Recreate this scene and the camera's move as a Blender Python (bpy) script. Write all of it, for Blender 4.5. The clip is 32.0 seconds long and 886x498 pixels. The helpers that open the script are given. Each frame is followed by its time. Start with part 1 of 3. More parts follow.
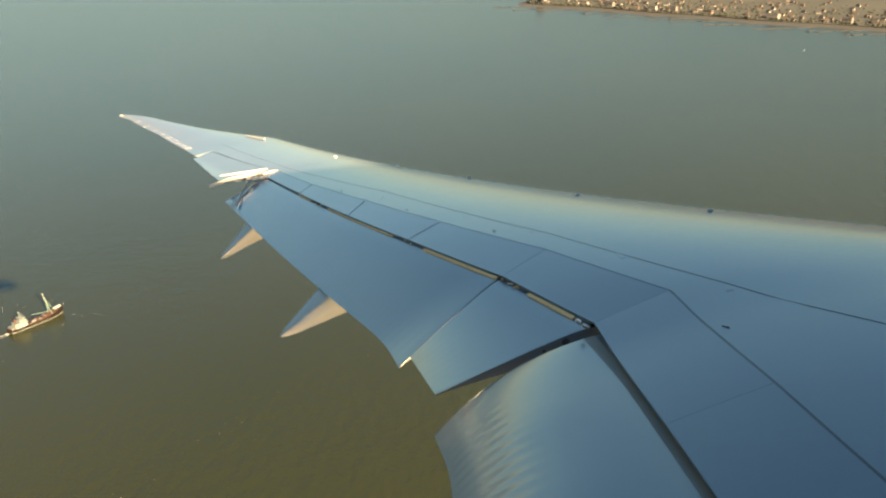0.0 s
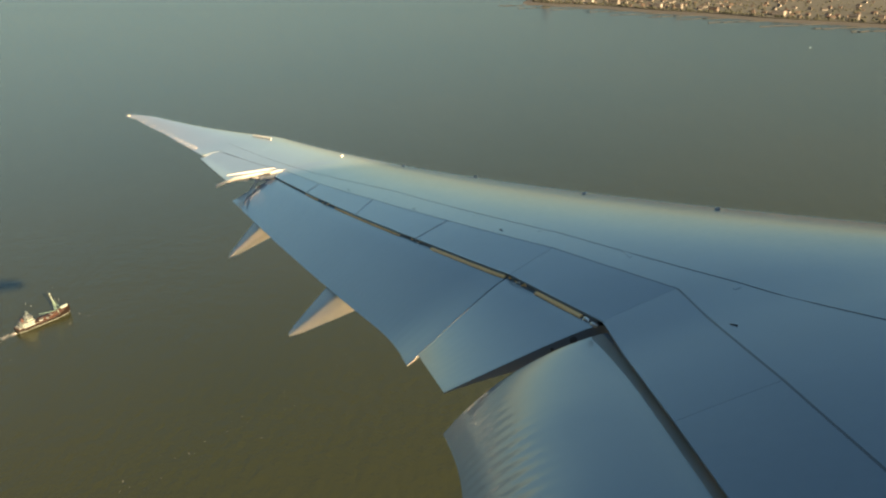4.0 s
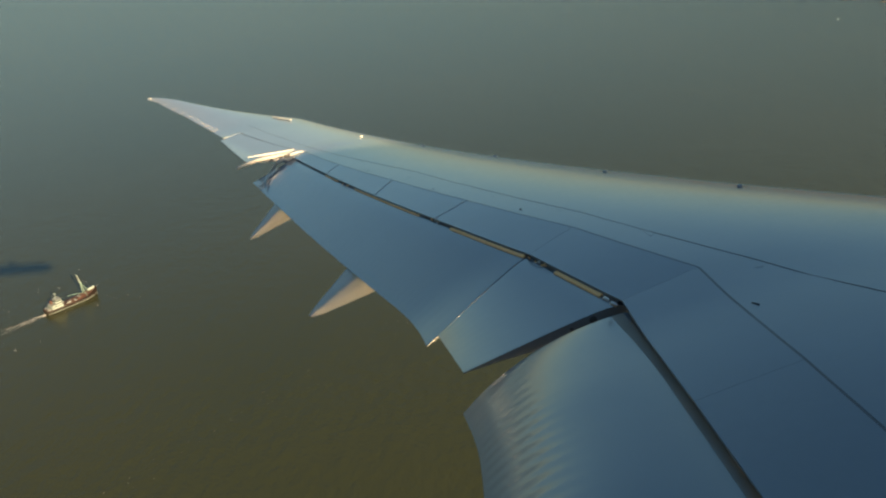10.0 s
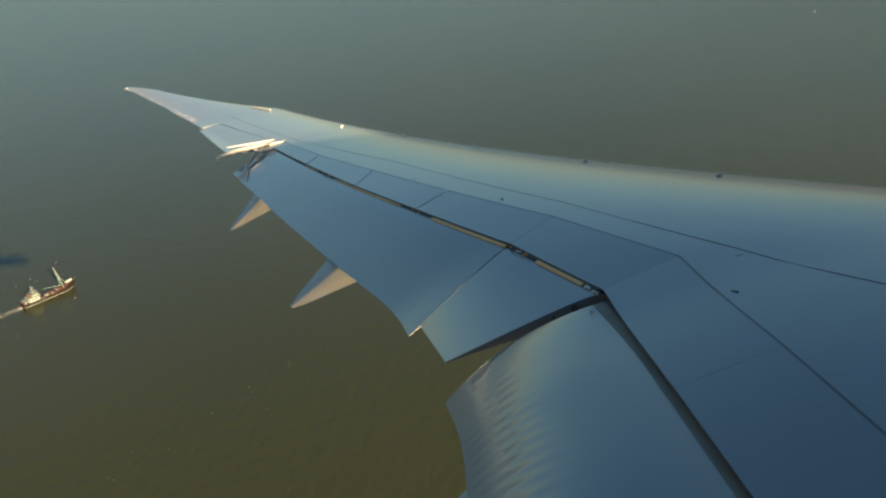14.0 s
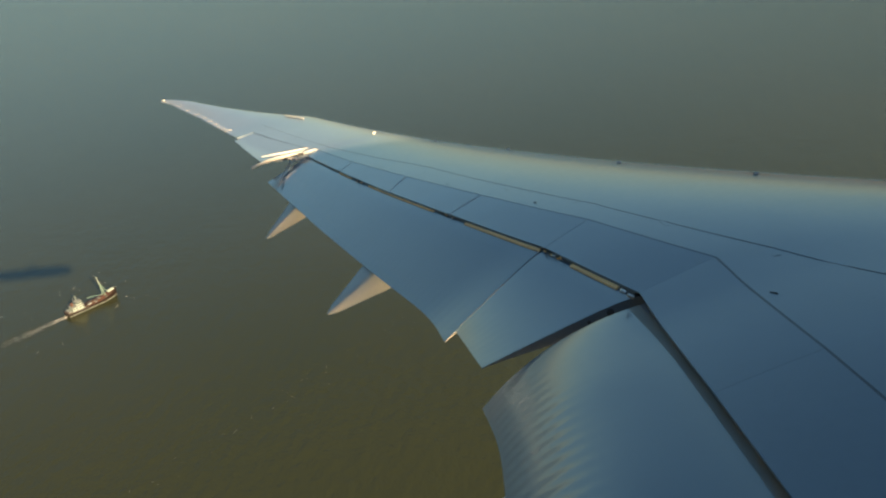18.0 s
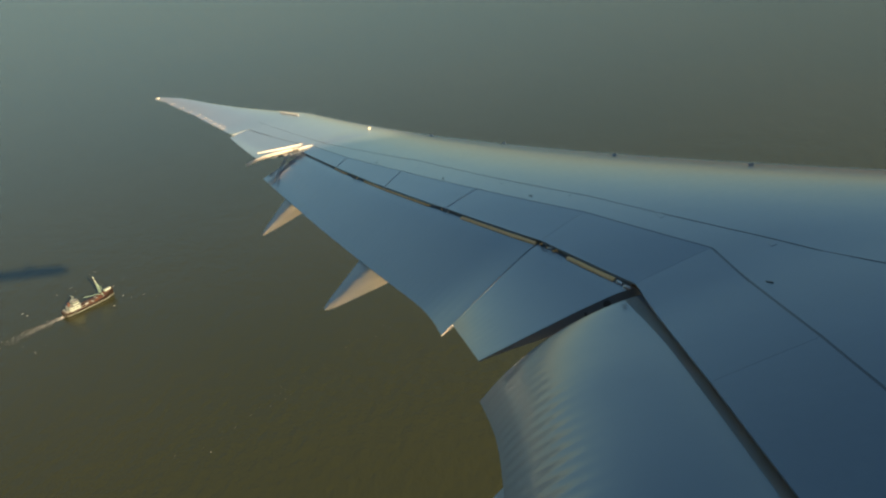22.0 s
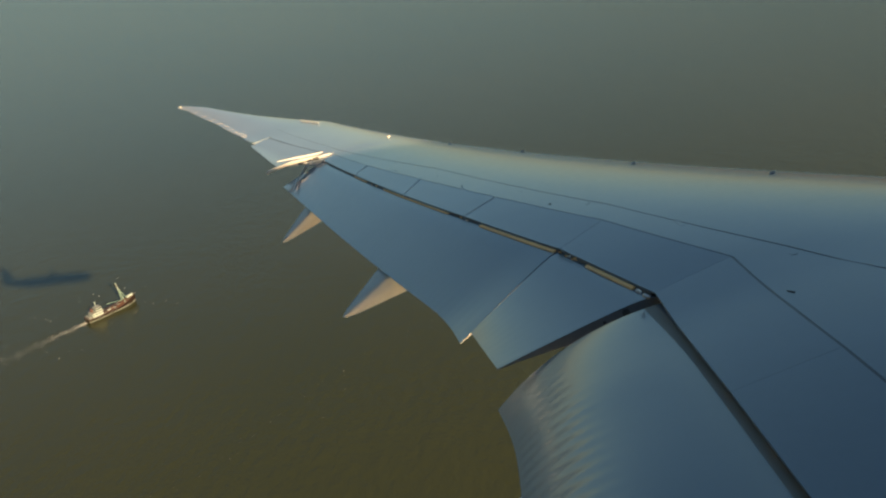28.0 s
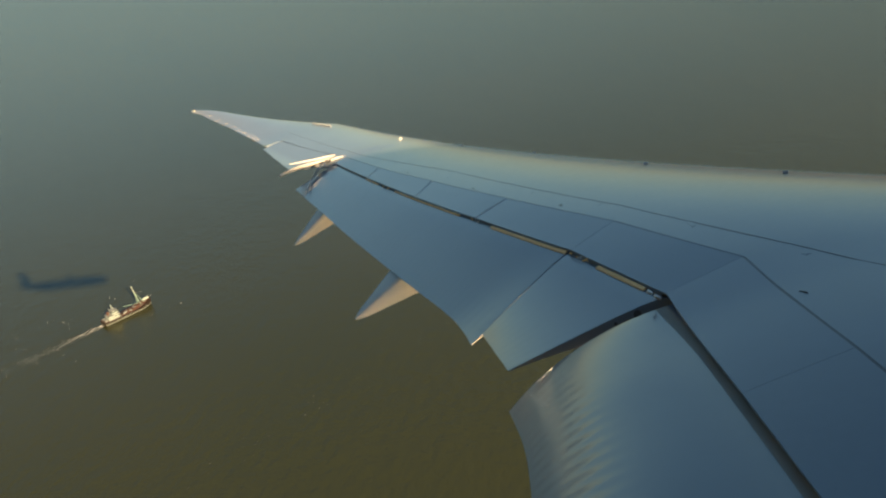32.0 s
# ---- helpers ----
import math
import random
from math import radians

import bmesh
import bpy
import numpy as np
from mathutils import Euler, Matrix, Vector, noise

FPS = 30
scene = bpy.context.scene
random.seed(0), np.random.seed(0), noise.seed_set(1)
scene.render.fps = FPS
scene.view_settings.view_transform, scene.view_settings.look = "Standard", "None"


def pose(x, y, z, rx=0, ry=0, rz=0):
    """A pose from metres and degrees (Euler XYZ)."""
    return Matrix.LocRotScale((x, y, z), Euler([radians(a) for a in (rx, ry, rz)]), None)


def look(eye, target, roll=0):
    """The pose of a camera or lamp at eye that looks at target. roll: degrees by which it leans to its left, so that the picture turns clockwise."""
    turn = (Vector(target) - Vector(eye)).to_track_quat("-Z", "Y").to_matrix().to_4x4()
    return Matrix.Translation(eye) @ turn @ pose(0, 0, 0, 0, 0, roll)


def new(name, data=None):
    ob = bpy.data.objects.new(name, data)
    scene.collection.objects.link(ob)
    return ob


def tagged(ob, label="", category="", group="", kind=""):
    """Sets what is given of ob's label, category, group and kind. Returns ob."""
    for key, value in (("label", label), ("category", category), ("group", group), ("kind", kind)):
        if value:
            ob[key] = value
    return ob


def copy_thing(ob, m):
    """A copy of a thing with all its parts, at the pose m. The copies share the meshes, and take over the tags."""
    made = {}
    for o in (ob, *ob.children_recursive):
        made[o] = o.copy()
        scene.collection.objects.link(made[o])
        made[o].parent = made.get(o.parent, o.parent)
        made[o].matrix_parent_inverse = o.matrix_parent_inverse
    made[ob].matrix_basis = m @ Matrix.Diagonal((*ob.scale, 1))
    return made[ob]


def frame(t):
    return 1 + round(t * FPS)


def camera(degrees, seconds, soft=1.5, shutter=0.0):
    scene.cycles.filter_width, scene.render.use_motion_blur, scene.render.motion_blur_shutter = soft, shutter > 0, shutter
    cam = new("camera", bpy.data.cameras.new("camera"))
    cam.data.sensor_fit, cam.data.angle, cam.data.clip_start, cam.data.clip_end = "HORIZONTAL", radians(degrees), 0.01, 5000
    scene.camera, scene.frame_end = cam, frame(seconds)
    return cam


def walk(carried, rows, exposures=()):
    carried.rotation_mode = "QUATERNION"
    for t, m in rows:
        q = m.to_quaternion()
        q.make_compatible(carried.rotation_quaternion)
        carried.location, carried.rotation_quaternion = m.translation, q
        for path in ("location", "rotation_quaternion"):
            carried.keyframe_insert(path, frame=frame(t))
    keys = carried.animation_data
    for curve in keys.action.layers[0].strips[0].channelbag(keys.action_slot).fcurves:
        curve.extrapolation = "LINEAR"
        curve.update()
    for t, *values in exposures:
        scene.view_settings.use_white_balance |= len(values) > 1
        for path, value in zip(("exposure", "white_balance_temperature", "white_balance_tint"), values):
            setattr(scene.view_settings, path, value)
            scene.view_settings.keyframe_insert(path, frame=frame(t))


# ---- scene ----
# The airliner banks to its left over the sea. Its own axes: x ahead to the nose, y out along the
# left wing, z up through the cabin roof. AIR turns them into the world, where z is true up.
AIR = Matrix(((0.999545, 0.004921, -0.029764), (0.004921, 0.946796, 0.321797), (0.029764, -0.321797, 0.946341))).to_4x4()
SEA = -190.0

# ---- camera ----
cam = camera(60.0, 32.0, soft=2.25)
TURNS = (
    (0, -11.996, 3.171, 0.572, 67.339, 1.281, -3.363), (0.5, -11.996, 3.180, 0.576, 67.287, 1.455, -3.232),
    (1, -12.001, 3.180, 0.577, 66.913, 1.278, -3.294), (1.5, -12.004, 3.162, 0.582, 66.674, 1.408, -3.140),
    (2, -12.006, 3.163, 0.579, 66.629, 1.314, -2.937), (2.5, -12.004, 3.134, 0.575, 66.777, 1.352, -3.159),
    (3, -12.024, 3.134, 0.581, 67.080, 1.374, -3.110), (3.5, -12.026, 3.129, 0.590, 67.144, 1.464, -3.087),
    (5.5, -12.015, 3.168, 0.592, 67.658, 1.757, -2.932), (6, -12.007, 3.165, 0.607, 67.307, 1.667, -2.800),
    (6.5, -12.012, 3.172, 0.597, 67.574, 1.939, -2.453), (7, -12.008, 3.167, 0.612, 67.153, 3.225, -1.503),
    (7.5, -12.008, 3.154, 0.613, 67.109, 3.135, -1.509), (8, -12.010, 3.164, 0.610, 67.087, 3.213, -1.721),
    (8.5, -12.016, 3.147, 0.609, 66.672, 3.177, -1.889), (9, -12.016, 3.162, 0.604, 65.967, 2.736, -2.070),
    (9.5, -12.002, 3.155, 0.606, 65.947, 2.700, -1.860), (10, -11.998, 3.147, 0.598, 65.748, 2.668, -1.788),
    (10.5, -12.000, 3.151, 0.583, 65.668, 2.456, -2.144), (11, -11.992, 3.147, 0.576, 65.317, 2.126, -2.906),
    (11.5, -11.990, 3.140, 0.572, 64.841, 1.869, -3.219), (12, -12.000, 3.162, 0.577, 64.824, 1.954, -3.211),
    (12.5, -12.000, 3.143, 0.576, 64.953, 2.066, -2.817), (13, -11.991, 3.154, 0.583, 65.077, 2.318, -2.877),
    (13.5, -11.998, 3.160, 0.570, 65.060, 2.135, -3.087), (15.5, -12.003, 3.147, 0.599, 64.384, 2.725, -3.246),
    (16, -11.989, 3.164, 0.580, 63.979, 2.518, -3.112), (16.5, -11.997, 3.170, 0.596, 63.928, 2.919, -3.078),
    (17, -12.008, 3.166, 0.600, 63.925, 3.216, -3.025), (17.5, -11.999, 3.160, 0.592, 64.427, 2.993, -2.846),
    (18, -11.996, 3.146, 0.624, 65.309, 4.379, -1.303), (18.5, -12.004, 3.139, 0.612, 66.374, 5.387, -0.929),
    (19, -12.008, 3.144, 0.623, 66.269, 5.526, -1.210), (19.5, -12.001, 3.112, 0.594, 65.383, 5.310, -1.955),
    (20, -12.001, 3.142, 0.600, 64.520, 4.794, -2.400), (20.5, -11.990, 3.152, 0.625, 64.126, 4.823, -2.127),
    (21, -11.990, 3.156, 0.622, 64.453, 4.740, -2.011), (21.5, -11.997, 3.125, 0.595, 65.013, 4.765, -1.857),
    (22, -11.987, 3.142, 0.597, 64.968, 4.829, -1.759), (22.5, -11.999, 3.131, 0.586, 64.570, 4.675, -1.733),
    (23, -12.002, 3.139, 0.598, 64.495, 4.844, -1.415), (23.5, -11.983, 3.129, 0.598, 65.144, 5.172, -0.838),
    (24, -12.009, 3.157, 0.592, 66.418, 5.614, -0.275), (24.5, -11.997, 3.159, 0.590, 66.418, 5.438, -0.248),
    (25, -12.001, 3.160, 0.628, 66.198, 5.675, -0.410), (25.5, -12.011, 3.166, 0.633, 65.704, 5.630, -0.473),
    (27.5, -11.986, 3.133, 0.619, 65.706, 5.410, -0.586), (28, -11.985, 3.123, 0.611, 65.656, 5.290, -0.413),
    (28.5, -11.976, 3.132, 0.618, 65.549, 5.318, 0.009), (29, -11.979, 3.133, 0.614, 65.641, 5.326, 0.058),
    (29.5, -11.984, 3.129, 0.623, 66.442, 5.537, 0.163), (30, -11.962, 3.143, 0.633, 66.637, 5.647, 0.375),
    (30.5, -11.957, 3.143, 0.642, 66.788, 5.855, 0.420), (31, -11.952, 3.120, 0.616, 66.706, 5.981, 0.865),
    (31.5, -11.932, 3.116, 0.592, 65.810, 5.977, 0.746), (32, -11.952, 3.123, 0.607, 65.869, 5.961, 0.391),
)
walk(cam, [(t, pose(*row)) for t, *row in TURNS],
     exposures=((0.0, 2.45, 6450, 0), (3.5, 2.2, 6450, 0), (6.0, 1.77, 6300, -1), (8.0, 1.73, 6150, -1), (12.0, 1.78, 6080, -1), (17.0, 1.81, 6000, -1), (21.0, 1.85, 6130, -1), (23.0, 1.56, 6250, 0), (25.0, 1.55, 6350, 1), (32.0, 1.76, 6350, 1)))

# ---- light ----
DOWN_SUN = (AIR.to_3x3() @ Vector((-0.499, 0.865, -0.0635))).normalized()   # the way the sunlight goes
TO_SUN = -DOWN_SUN
world = bpy.data.worlds.new("sky")
scene.world = world
world.use_nodes = True
nt = world.node_tree
sky = nt.nodes.new("ShaderNodeTexSky")
sky.sky_type = 'NISHITA'
sky.sun_disc = False
sky.sun_elevation = math.asin(TO_SUN.z)
sky.sun_rotation = math.atan2(TO_SUN.x, TO_SUN.y)
sky.air_density = 1.45
sky.dust_density = 0.55
sky.ozone_density = 3.8
nt.links.new(sky.outputs[0], nt.nodes["Background"].inputs[0])
nt.nodes["Background"].inputs[1].default_value = 0.0292
sun = new("sun", bpy.data.lights.new("sun", 'SUN'))
sun.data.energy = 8.2
sun.data.angle = radians(0.6)
sun.data.color = (1.0, 0.64, 0.34)
sun.matrix_world = look((0, 0, 0), DOWN_SUN)


# ---- materials ----
def material(name, base, rough=0.4, metal=0.0, grain=0.1, size=6.0, bump=0.0, bump_size=20.0, coat=0.0, dirt=0.12, dirt_size=0.5):
    """Paint or metal with two scales of unevenness in colour and gloss, and a fine relief."""
    m = bpy.data.materials.new(name)
    m.use_nodes = True
    t = m.node_tree
    b = t.nodes["Principled BSDF"]
    g = t.nodes.new("ShaderNodeNewGeometry")
    n1 = t.nodes.new("ShaderNodeTexNoise")
    n1.inputs["Scale"].default_value = size
    n1.inputs["Detail"].default_value = 6
    n2 = t.nodes.new("ShaderNodeTexNoise")
    n2.inputs["Scale"].default_value = dirt_size
    n2.inputs["Detail"].default_value = 5
    for n in (n1, n2):
        t.links.new(g.outputs["Position"], n.inputs["Vector"])
    mix = t.nodes.new("ShaderNodeMath")
    mix.operation = 'MULTIPLY_ADD'
    t.links.new(n1.outputs[0], mix.inputs[0])
    mix.inputs[1].default_value = grain
    t.links.new(n2.outputs[0], mix.inputs[2])
    ramp = t.nodes.new("ShaderNodeMapRange")
    ramp.inputs["From Min"].default_value = 0.3
    ramp.inputs["From Max"].default_value = 0.8
    ramp.inputs["To Min"].default_value = 1.0 - dirt
    ramp.inputs["To Max"].default_value = 1.0 + dirt * 0.4
    t.links.new(mix.outputs[0], ramp.inputs["Value"])
    col = t.nodes.new("ShaderNodeVectorMath")
    col.operation = 'SCALE'
    col.inputs[0].default_value = base
    t.links.new(ramp.outputs[0], col.inputs["Scale"])
    t.links.new(col.outputs[0], b.inputs["Base Color"])
    ro = t.nodes.new("ShaderNodeMapRange")
    ro.inputs["To Min"].default_value = rough * 0.85
    ro.inputs["To Max"].default_value = rough * 1.2
    t.links.new(n1.outputs[0], ro.inputs["Value"])
    t.links.new(ro.outputs[0], b.inputs["Roughness"])
    b.inputs["Metallic"].default_value = metal
    b.inputs["Coat Weight"].default_value = coat
    b.inputs["Coat Roughness"].default_value = 0.12
    if bump:
        n3 = t.nodes.new("ShaderNodeTexNoise")
        n3.inputs["Scale"].default_value = bump_size
        t.links.new(g.outputs["Position"], n3.inputs["Vector"])
        bp = t.nodes.new("ShaderNodeBump")
        bp.inputs["Strength"].default_value = 1.0
        bp.inputs["Distance"].default_value = bump
        t.links.new(n3.outputs[0], bp.inputs["Height"])
        for socket in ("Normal", "Coat Normal"):
            t.links.new(bp.outputs[0], b.inputs[socket])
    return m


WING_PAINT = material("wing_grey_paint", (0.138, 0.168, 0.204), rough=0.32, coat=1.0, grain=0.25, size=11.0, bump=0.0025, bump_size=1.1, dirt=0.16)
FLAP_PAINT = material("flap_grey_paint", (0.138, 0.168, 0.204), rough=0.32, coat=1.0, bump=0.002, bump_size=1.3, dirt=0.08)
WHITE_PAINT = material("fuselage_white_paint", (0.78, 0.78, 0.78), rough=0.3, coat=0.3, dirt=0.06)
FAIRING_PAINT = material("fairing_paint", (0.55, 0.53, 0.47), rough=0.5, dirt=0.1)
SEAL = material("rubber_seal", (0.09, 0.095, 0.10), rough=0.45, dirt=0.3, dirt_size=3.0)
SEAM = material("panel_sealant", (0.050, 0.056, 0.068), rough=0.45, coat=0.45, dirt=0.2, dirt_size=2.0)
FILLER = material("grey_seam_filler", (0.085, 0.10, 0.122), rough=0.4, coat=0.8, dirt=0.2, dirt_size=2.0)
# sand colour warmed to stand in for sunlight on the slot's metal
SUNLIT_SAND = material("sunlit_sand_metal", (0.92, 0.55, 0.22), rough=0.5, dirt=0.12, dirt_size=4.0)
BARE = material("bare_aluminium", (0.75, 0.74, 0.72), rough=0.3, metal=0.9, dirt=0.2, dirt_size=5.0)
EDGE_WHITE = material("white_and_sunlit_edges", (0.47, 0.46, 0.44), rough=0.4, coat=0.4, dirt=0.15, dirt_size=6.0)
BOUNCE_LIP = material("pale_bounce_panel", (0.74, 0.68, 0.56), rough=0.5, dirt=0.25, dirt_size=4.0)
NOSE_REFLECTION = material("sand_grey_reflection", (0.26, 0.235, 0.195), rough=0.6, dirt=0.2, dirt_size=1.5)
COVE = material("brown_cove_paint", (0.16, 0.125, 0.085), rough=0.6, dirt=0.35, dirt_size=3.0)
DARK = material("painted_hole_shade", (0.05, 0.055, 0.06), rough=0.7, dirt=0.3, dirt_size=4.0)


# ---- mesh helpers ----
def mesh_of(name, bm, mat, sharp=32.0):
    bmesh.ops.remove_doubles(bm, verts=bm.verts, dist=0.0004)
    bmesh.ops.recalc_face_normals(bm, faces=bm.faces)
    for f in bm.faces:
        f.smooth = True
    lim = radians(sharp)
    for e in bm.edges:
        if len(e.link_faces) == 2 and e.calc_face_angle(0.0) > lim:
            e.smooth = False
    me = bpy.data.meshes.new(name)
    bm.to_mesh(me)
    bm.free()
    me.materials.append(mat)
    return me


def part(name, bm, mat, parent, label="", sharp=32.0):
    """One mesh object under a thing or a part."""
    ob = new(name, mesh_of(name, bm, mat, sharp))
    ob.parent = parent
    if label:
        ob["label"] = label
    return ob


def loft(bm, rings, cap=True):
    """A skin through closed rings of points, in aircraft axes, with its ends closed."""
    made = [[bm.verts.new(AIR @ Vector(p)) for p in ring] for ring in rings]
    n = len(rings[0])
    for a, b in zip(made, made[1:]):
        for i in range(n):
            j = (i + 1) % n
            bm.faces.new((a[i], a[j], b[j], b[i]))
    if cap:
        bm.faces.new(made[0][::-1])
        bm.faces.new(made[-1])
    return bm


def slab(bm, top, low):
    """A closed sheet between two grids of points, top and low, in aircraft axes."""
    rows, cols = len(top), len(top[0])
    up = [[bm.verts.new(AIR @ Vector(p)) for p in r] for r in top]
    dn = [[bm.verts.new(AIR @ Vector(p)) for p in r] for r in low]
    for i in range(rows - 1):
        for j in range(cols - 1):
            bm.faces.new((up[i][j], up[i + 1][j], up[i + 1][j + 1], up[i][j + 1]))
            bm.faces.new((dn[i][j], dn[i][j + 1], dn[i + 1][j + 1], dn[i + 1][j]))
    rim = [(i, 0) for i in range(rows)] + [(rows - 1, j) for j in range(1, cols)]
    rim += [(i, cols - 1) for i in range(rows - 2, -1, -1)] + [(0, j) for j in range(cols - 2, 0, -1)]
    for (a, b), (c, e) in zip(rim, rim[1:] + rim[:1]):
        bm.faces.new((up[a][b], dn[a][b], dn[c][e], up[c][e]))
    return bm


def lerp(a, b, t):
    return a + (b - a) * t


def table(x, xs, ys):
    return float(np.interp(x, xs, ys))


def block(bm, centre, size, turn=None, bevel=0.0):
    """A bevelled block in aircraft axes."""
    made = bmesh.ops.create_cube(bm, size=1.0)["verts"]
    m = Matrix.Translation(centre) @ (turn or Matrix.Identity(4)) @ Matrix.Diagonal((*size, 1))
    bmesh.ops.transform(bm, matrix=AIR @ m, verts=made)
    if bevel:
        edges = list({e for v in made for e in v.link_edges})
        bmesh.ops.bevel(bm, geom=edges, offset=bevel, segments=2, affect='EDGES')
    return bm


# ---- the wing's surface, by distance aft and distance out from the cabin's middle line ----
Q = (0.09589, 0.04888, 0.04779, 0.06710, 0.12000)


def lead(y):
    return 0.687 * (y - 2.9) if y < 25.6 else 15.595 + 1.17 * (y - 25.6) + 0.9 * max(y - 29.8, 0.0) ** 2


def trail(y):
    return table(y, (2.9, 9.3, 21.0, 26.0, 28.0, 30.0, 30.5), (11.2, 11.1, 15.7, 18.55, 19.85, 21.42, 22.00))


def base_z(y):
    s = (y - 2.9) / 27.1
    return 27.1 * (Q[0] * s + Q[1] * s ** 2 + Q[2] * s ** 3) + 0.011 * max(y - 26.8, 0.0) ** 2


def camber(u):
    u = min(max(u, 0.0), 1.0)
    return Q[3] * (2.7 * 0.88 * (u + 1e-9) ** 0.42 * (1 - u) ** 1.2 - 0.25) - Q[4] * max(u - 0.45, 0.0) ** 2


def top_z(a, y):
    c = trail(y) - lead(y)
    return base_z(y) + c * camber((a - lead(y)) / c)


def low_z(a, y):
    c = trail(y) - lead(y)
    u = min(max((a - lead(y)) / c, 0.0), 1.0)
    return base_z(y) + c * (lerp(camber(0), camber(1) - 0.006, u) - 0.05 * math.sin(math.pi * u ** 0.7))


def on_wing(a, y, dz=0.0):
    return (-a, y, top_z(a, y) + dz)


SPOILER_FRONT = ((15.02, 21.23), (14.01, 19.27), (12.77, 16.97), (11.52, 14.54), (10.33, 12.16), (9.51, 10.06), (9.53, 7.90), (9.62, 5.50))
SPOILER_BACK = ((15.27, 21.13), (14.25, 18.98), (13.08, 16.50), (12.03, 14.28), (10.92, 11.84), (10.28, 9.97), (10.30, 7.92), (10.36, 5.50))
FRONT_Y = tuple(y for a, y in SPOILER_FRONT[::-1])
FRONT_A = tuple(a for a, y in SPOILER_FRONT[::-1])
BACK_Y = tuple(y for a, y in SPOILER_BACK[::-1])
BACK_A = tuple(a for a, y in SPOILER_BACK[::-1])


def spoiler_front(y):
    return table(y, FRONT_Y, FRONT_A)


def spoiler_back(y):
    return table(y, BACK_Y, BACK_A)


DROOP = 0.10


def spoiler_z(a, y):
    """The spoilers stand a few degrees steeper than the skin before them."""
    return top_z(a, y) - DROOP * max(0.0, a - spoiler_front(y))


AILERON_FRONT = ((21.70, 15.37), (24.87, 17.39))


def wing_rear(y):
    """How far aft the fixed wing reaches."""
    if y < 5.48:
        return 10.75
    if y < 21.25:
        return spoiler_front(y) - 0.02
    if y < 21.69:
        return 15.75 + (y - 21.25) * 0.5
    if y < 24.89:
        return table(y, (21.70, 24.87), (15.376, 17.396))
    return trail(y)


def wing_ring(y, rear, side=1):
    a0 = lead(y)
    c = rear - a0
    us = [((1 - math.cos(math.pi * i / 28)) / 2) for i in range(29)]
    up = [(-(a0 + u * c), side * y, top_z(a0 + u * c, y)) for u in us[::-1]]
    dn = []
    for u in us[1:]:
        a = a0 + u * c
        dn.append((-a, side * y, min(low_z(a, y), top_z(a, y) - 0.012 * min(1.0, 3 * u))))
    return up + dn


def wing_skin(side=1):
    ys = [2.6 + 0.4 * i for i in range(8)] + [5.47, 5.49]
    ys += [5.8 + 0.4 * i for i in range(39)] + [21.24, 21.26, 21.5, 21.68, 21.70]
    ys += [22.0 + 0.4 * i for i in range(8)] + [24.88, 24.90, 25.2, 25.6, 26.0, 26.5, 27.0, 27.5, 28.0, 28.5, 29.0, 29.4, 29.8, 30.0, 30.15, 30.3, 30.4, 30.45]
    ys += list(FRONT_Y[1:-1])
    ys = sorted(set(round(y, 3) for y in ys))
    return loft(bmesh.new(), [wing_ring(y, wing_rear(y), side) for y in ys])


# ---- the airliner ----
airliner = new("airliner")
tagged(airliner, "grey and white jet airliner banking low over the sea, flaps down", "airliner")

# fuselage: a tube with a nose, a tail and one window opening beside the lens
FUS_Z, FUS_R = 1.30, 2.95
WIN_X, WIN_Z = -11.97, 1.92


def fuselage_point(x, a, r=1.0):
    if x > 12:
        s = max(0.02, math.sqrt(max(0.0, 1 - ((x - 12) / 9.5) ** 2)))
        lift = -0.5 * (1 - s)
    elif x < -18:
        k = (-18 - x) / 19.0
        s = max(0.06, 1 - 0.94 * k ** 1.4)
        lift = 1.6 * (1 - s)
    else:
        s, lift = 1.0, 0.0
    return (x, FUS_R * r * s * math.cos(a), FUS_Z + lift + FUS_R * r * s * math.sin(a))


A_WIN = math.asin((WIN_Z - FUS_Z) / FUS_R)
xs = [-37, -36, -34, -31, -28, -25, -22, -20, -18, -15.5, -13.5, WIN_X - 0.26, WIN_X + 0.26, -10.5, -8, -5, 0, 5, 9, 12, 14, 16, 18, 19.5, 20.7, 21.4]
angles = [A_WIN - 0.1, A_WIN + 0.1] + [A_WIN + 0.1 + (2 * math.pi - 0.2) * i / 40 for i in range(1, 40)]
bm = bmesh.new()
rings_out = [[bm.verts.new(AIR @ Vector(fuselage_point(x, a))) for a in angles] for x in xs]
rings_in = [[bm.verts.new(AIR @ Vector(fuselage_point(x, a, 0.975))) for a in angles] for x in xs]
hole = xs.index(WIN_X - 0.26)
for i in range(len(xs) - 1):
    for j in range(len(angles)):
        k = (j + 1) % len(angles)
        if i == hole and j == 0:
            for r0, r1 in (((i, j), (i, k)), ((i, k), (i + 1, k)), ((i + 1, k), (i + 1, j)), ((i + 1, j), (i, j))):
                bm.faces.new((rings_out[r0[0]][r0[1]], rings_out[r1[0]][r1[1]], rings_in[r1[0]][r1[1]], rings_in[r0[0]][r0[1]]))
            continue
        bm.faces.new((rings_out[i][j], rings_out[i][k], rings_out[i + 1][k], rings_out[i + 1][j]))
        bm.faces.new((rings_in[i][j], rings_in[i + 1][j], rings_in[i + 1][k], rings_in[i][k]))
bm.faces.new(rings_out[0])
bm.faces.new(rings_out[-1][::-1])
bm.faces.new(rings_in[0][::-1])
bm.faces.new(rings_in[-1])
fuselage = part("fuselage", bm, WHITE_PAINT, airliner, "white painted tube of the cabin")

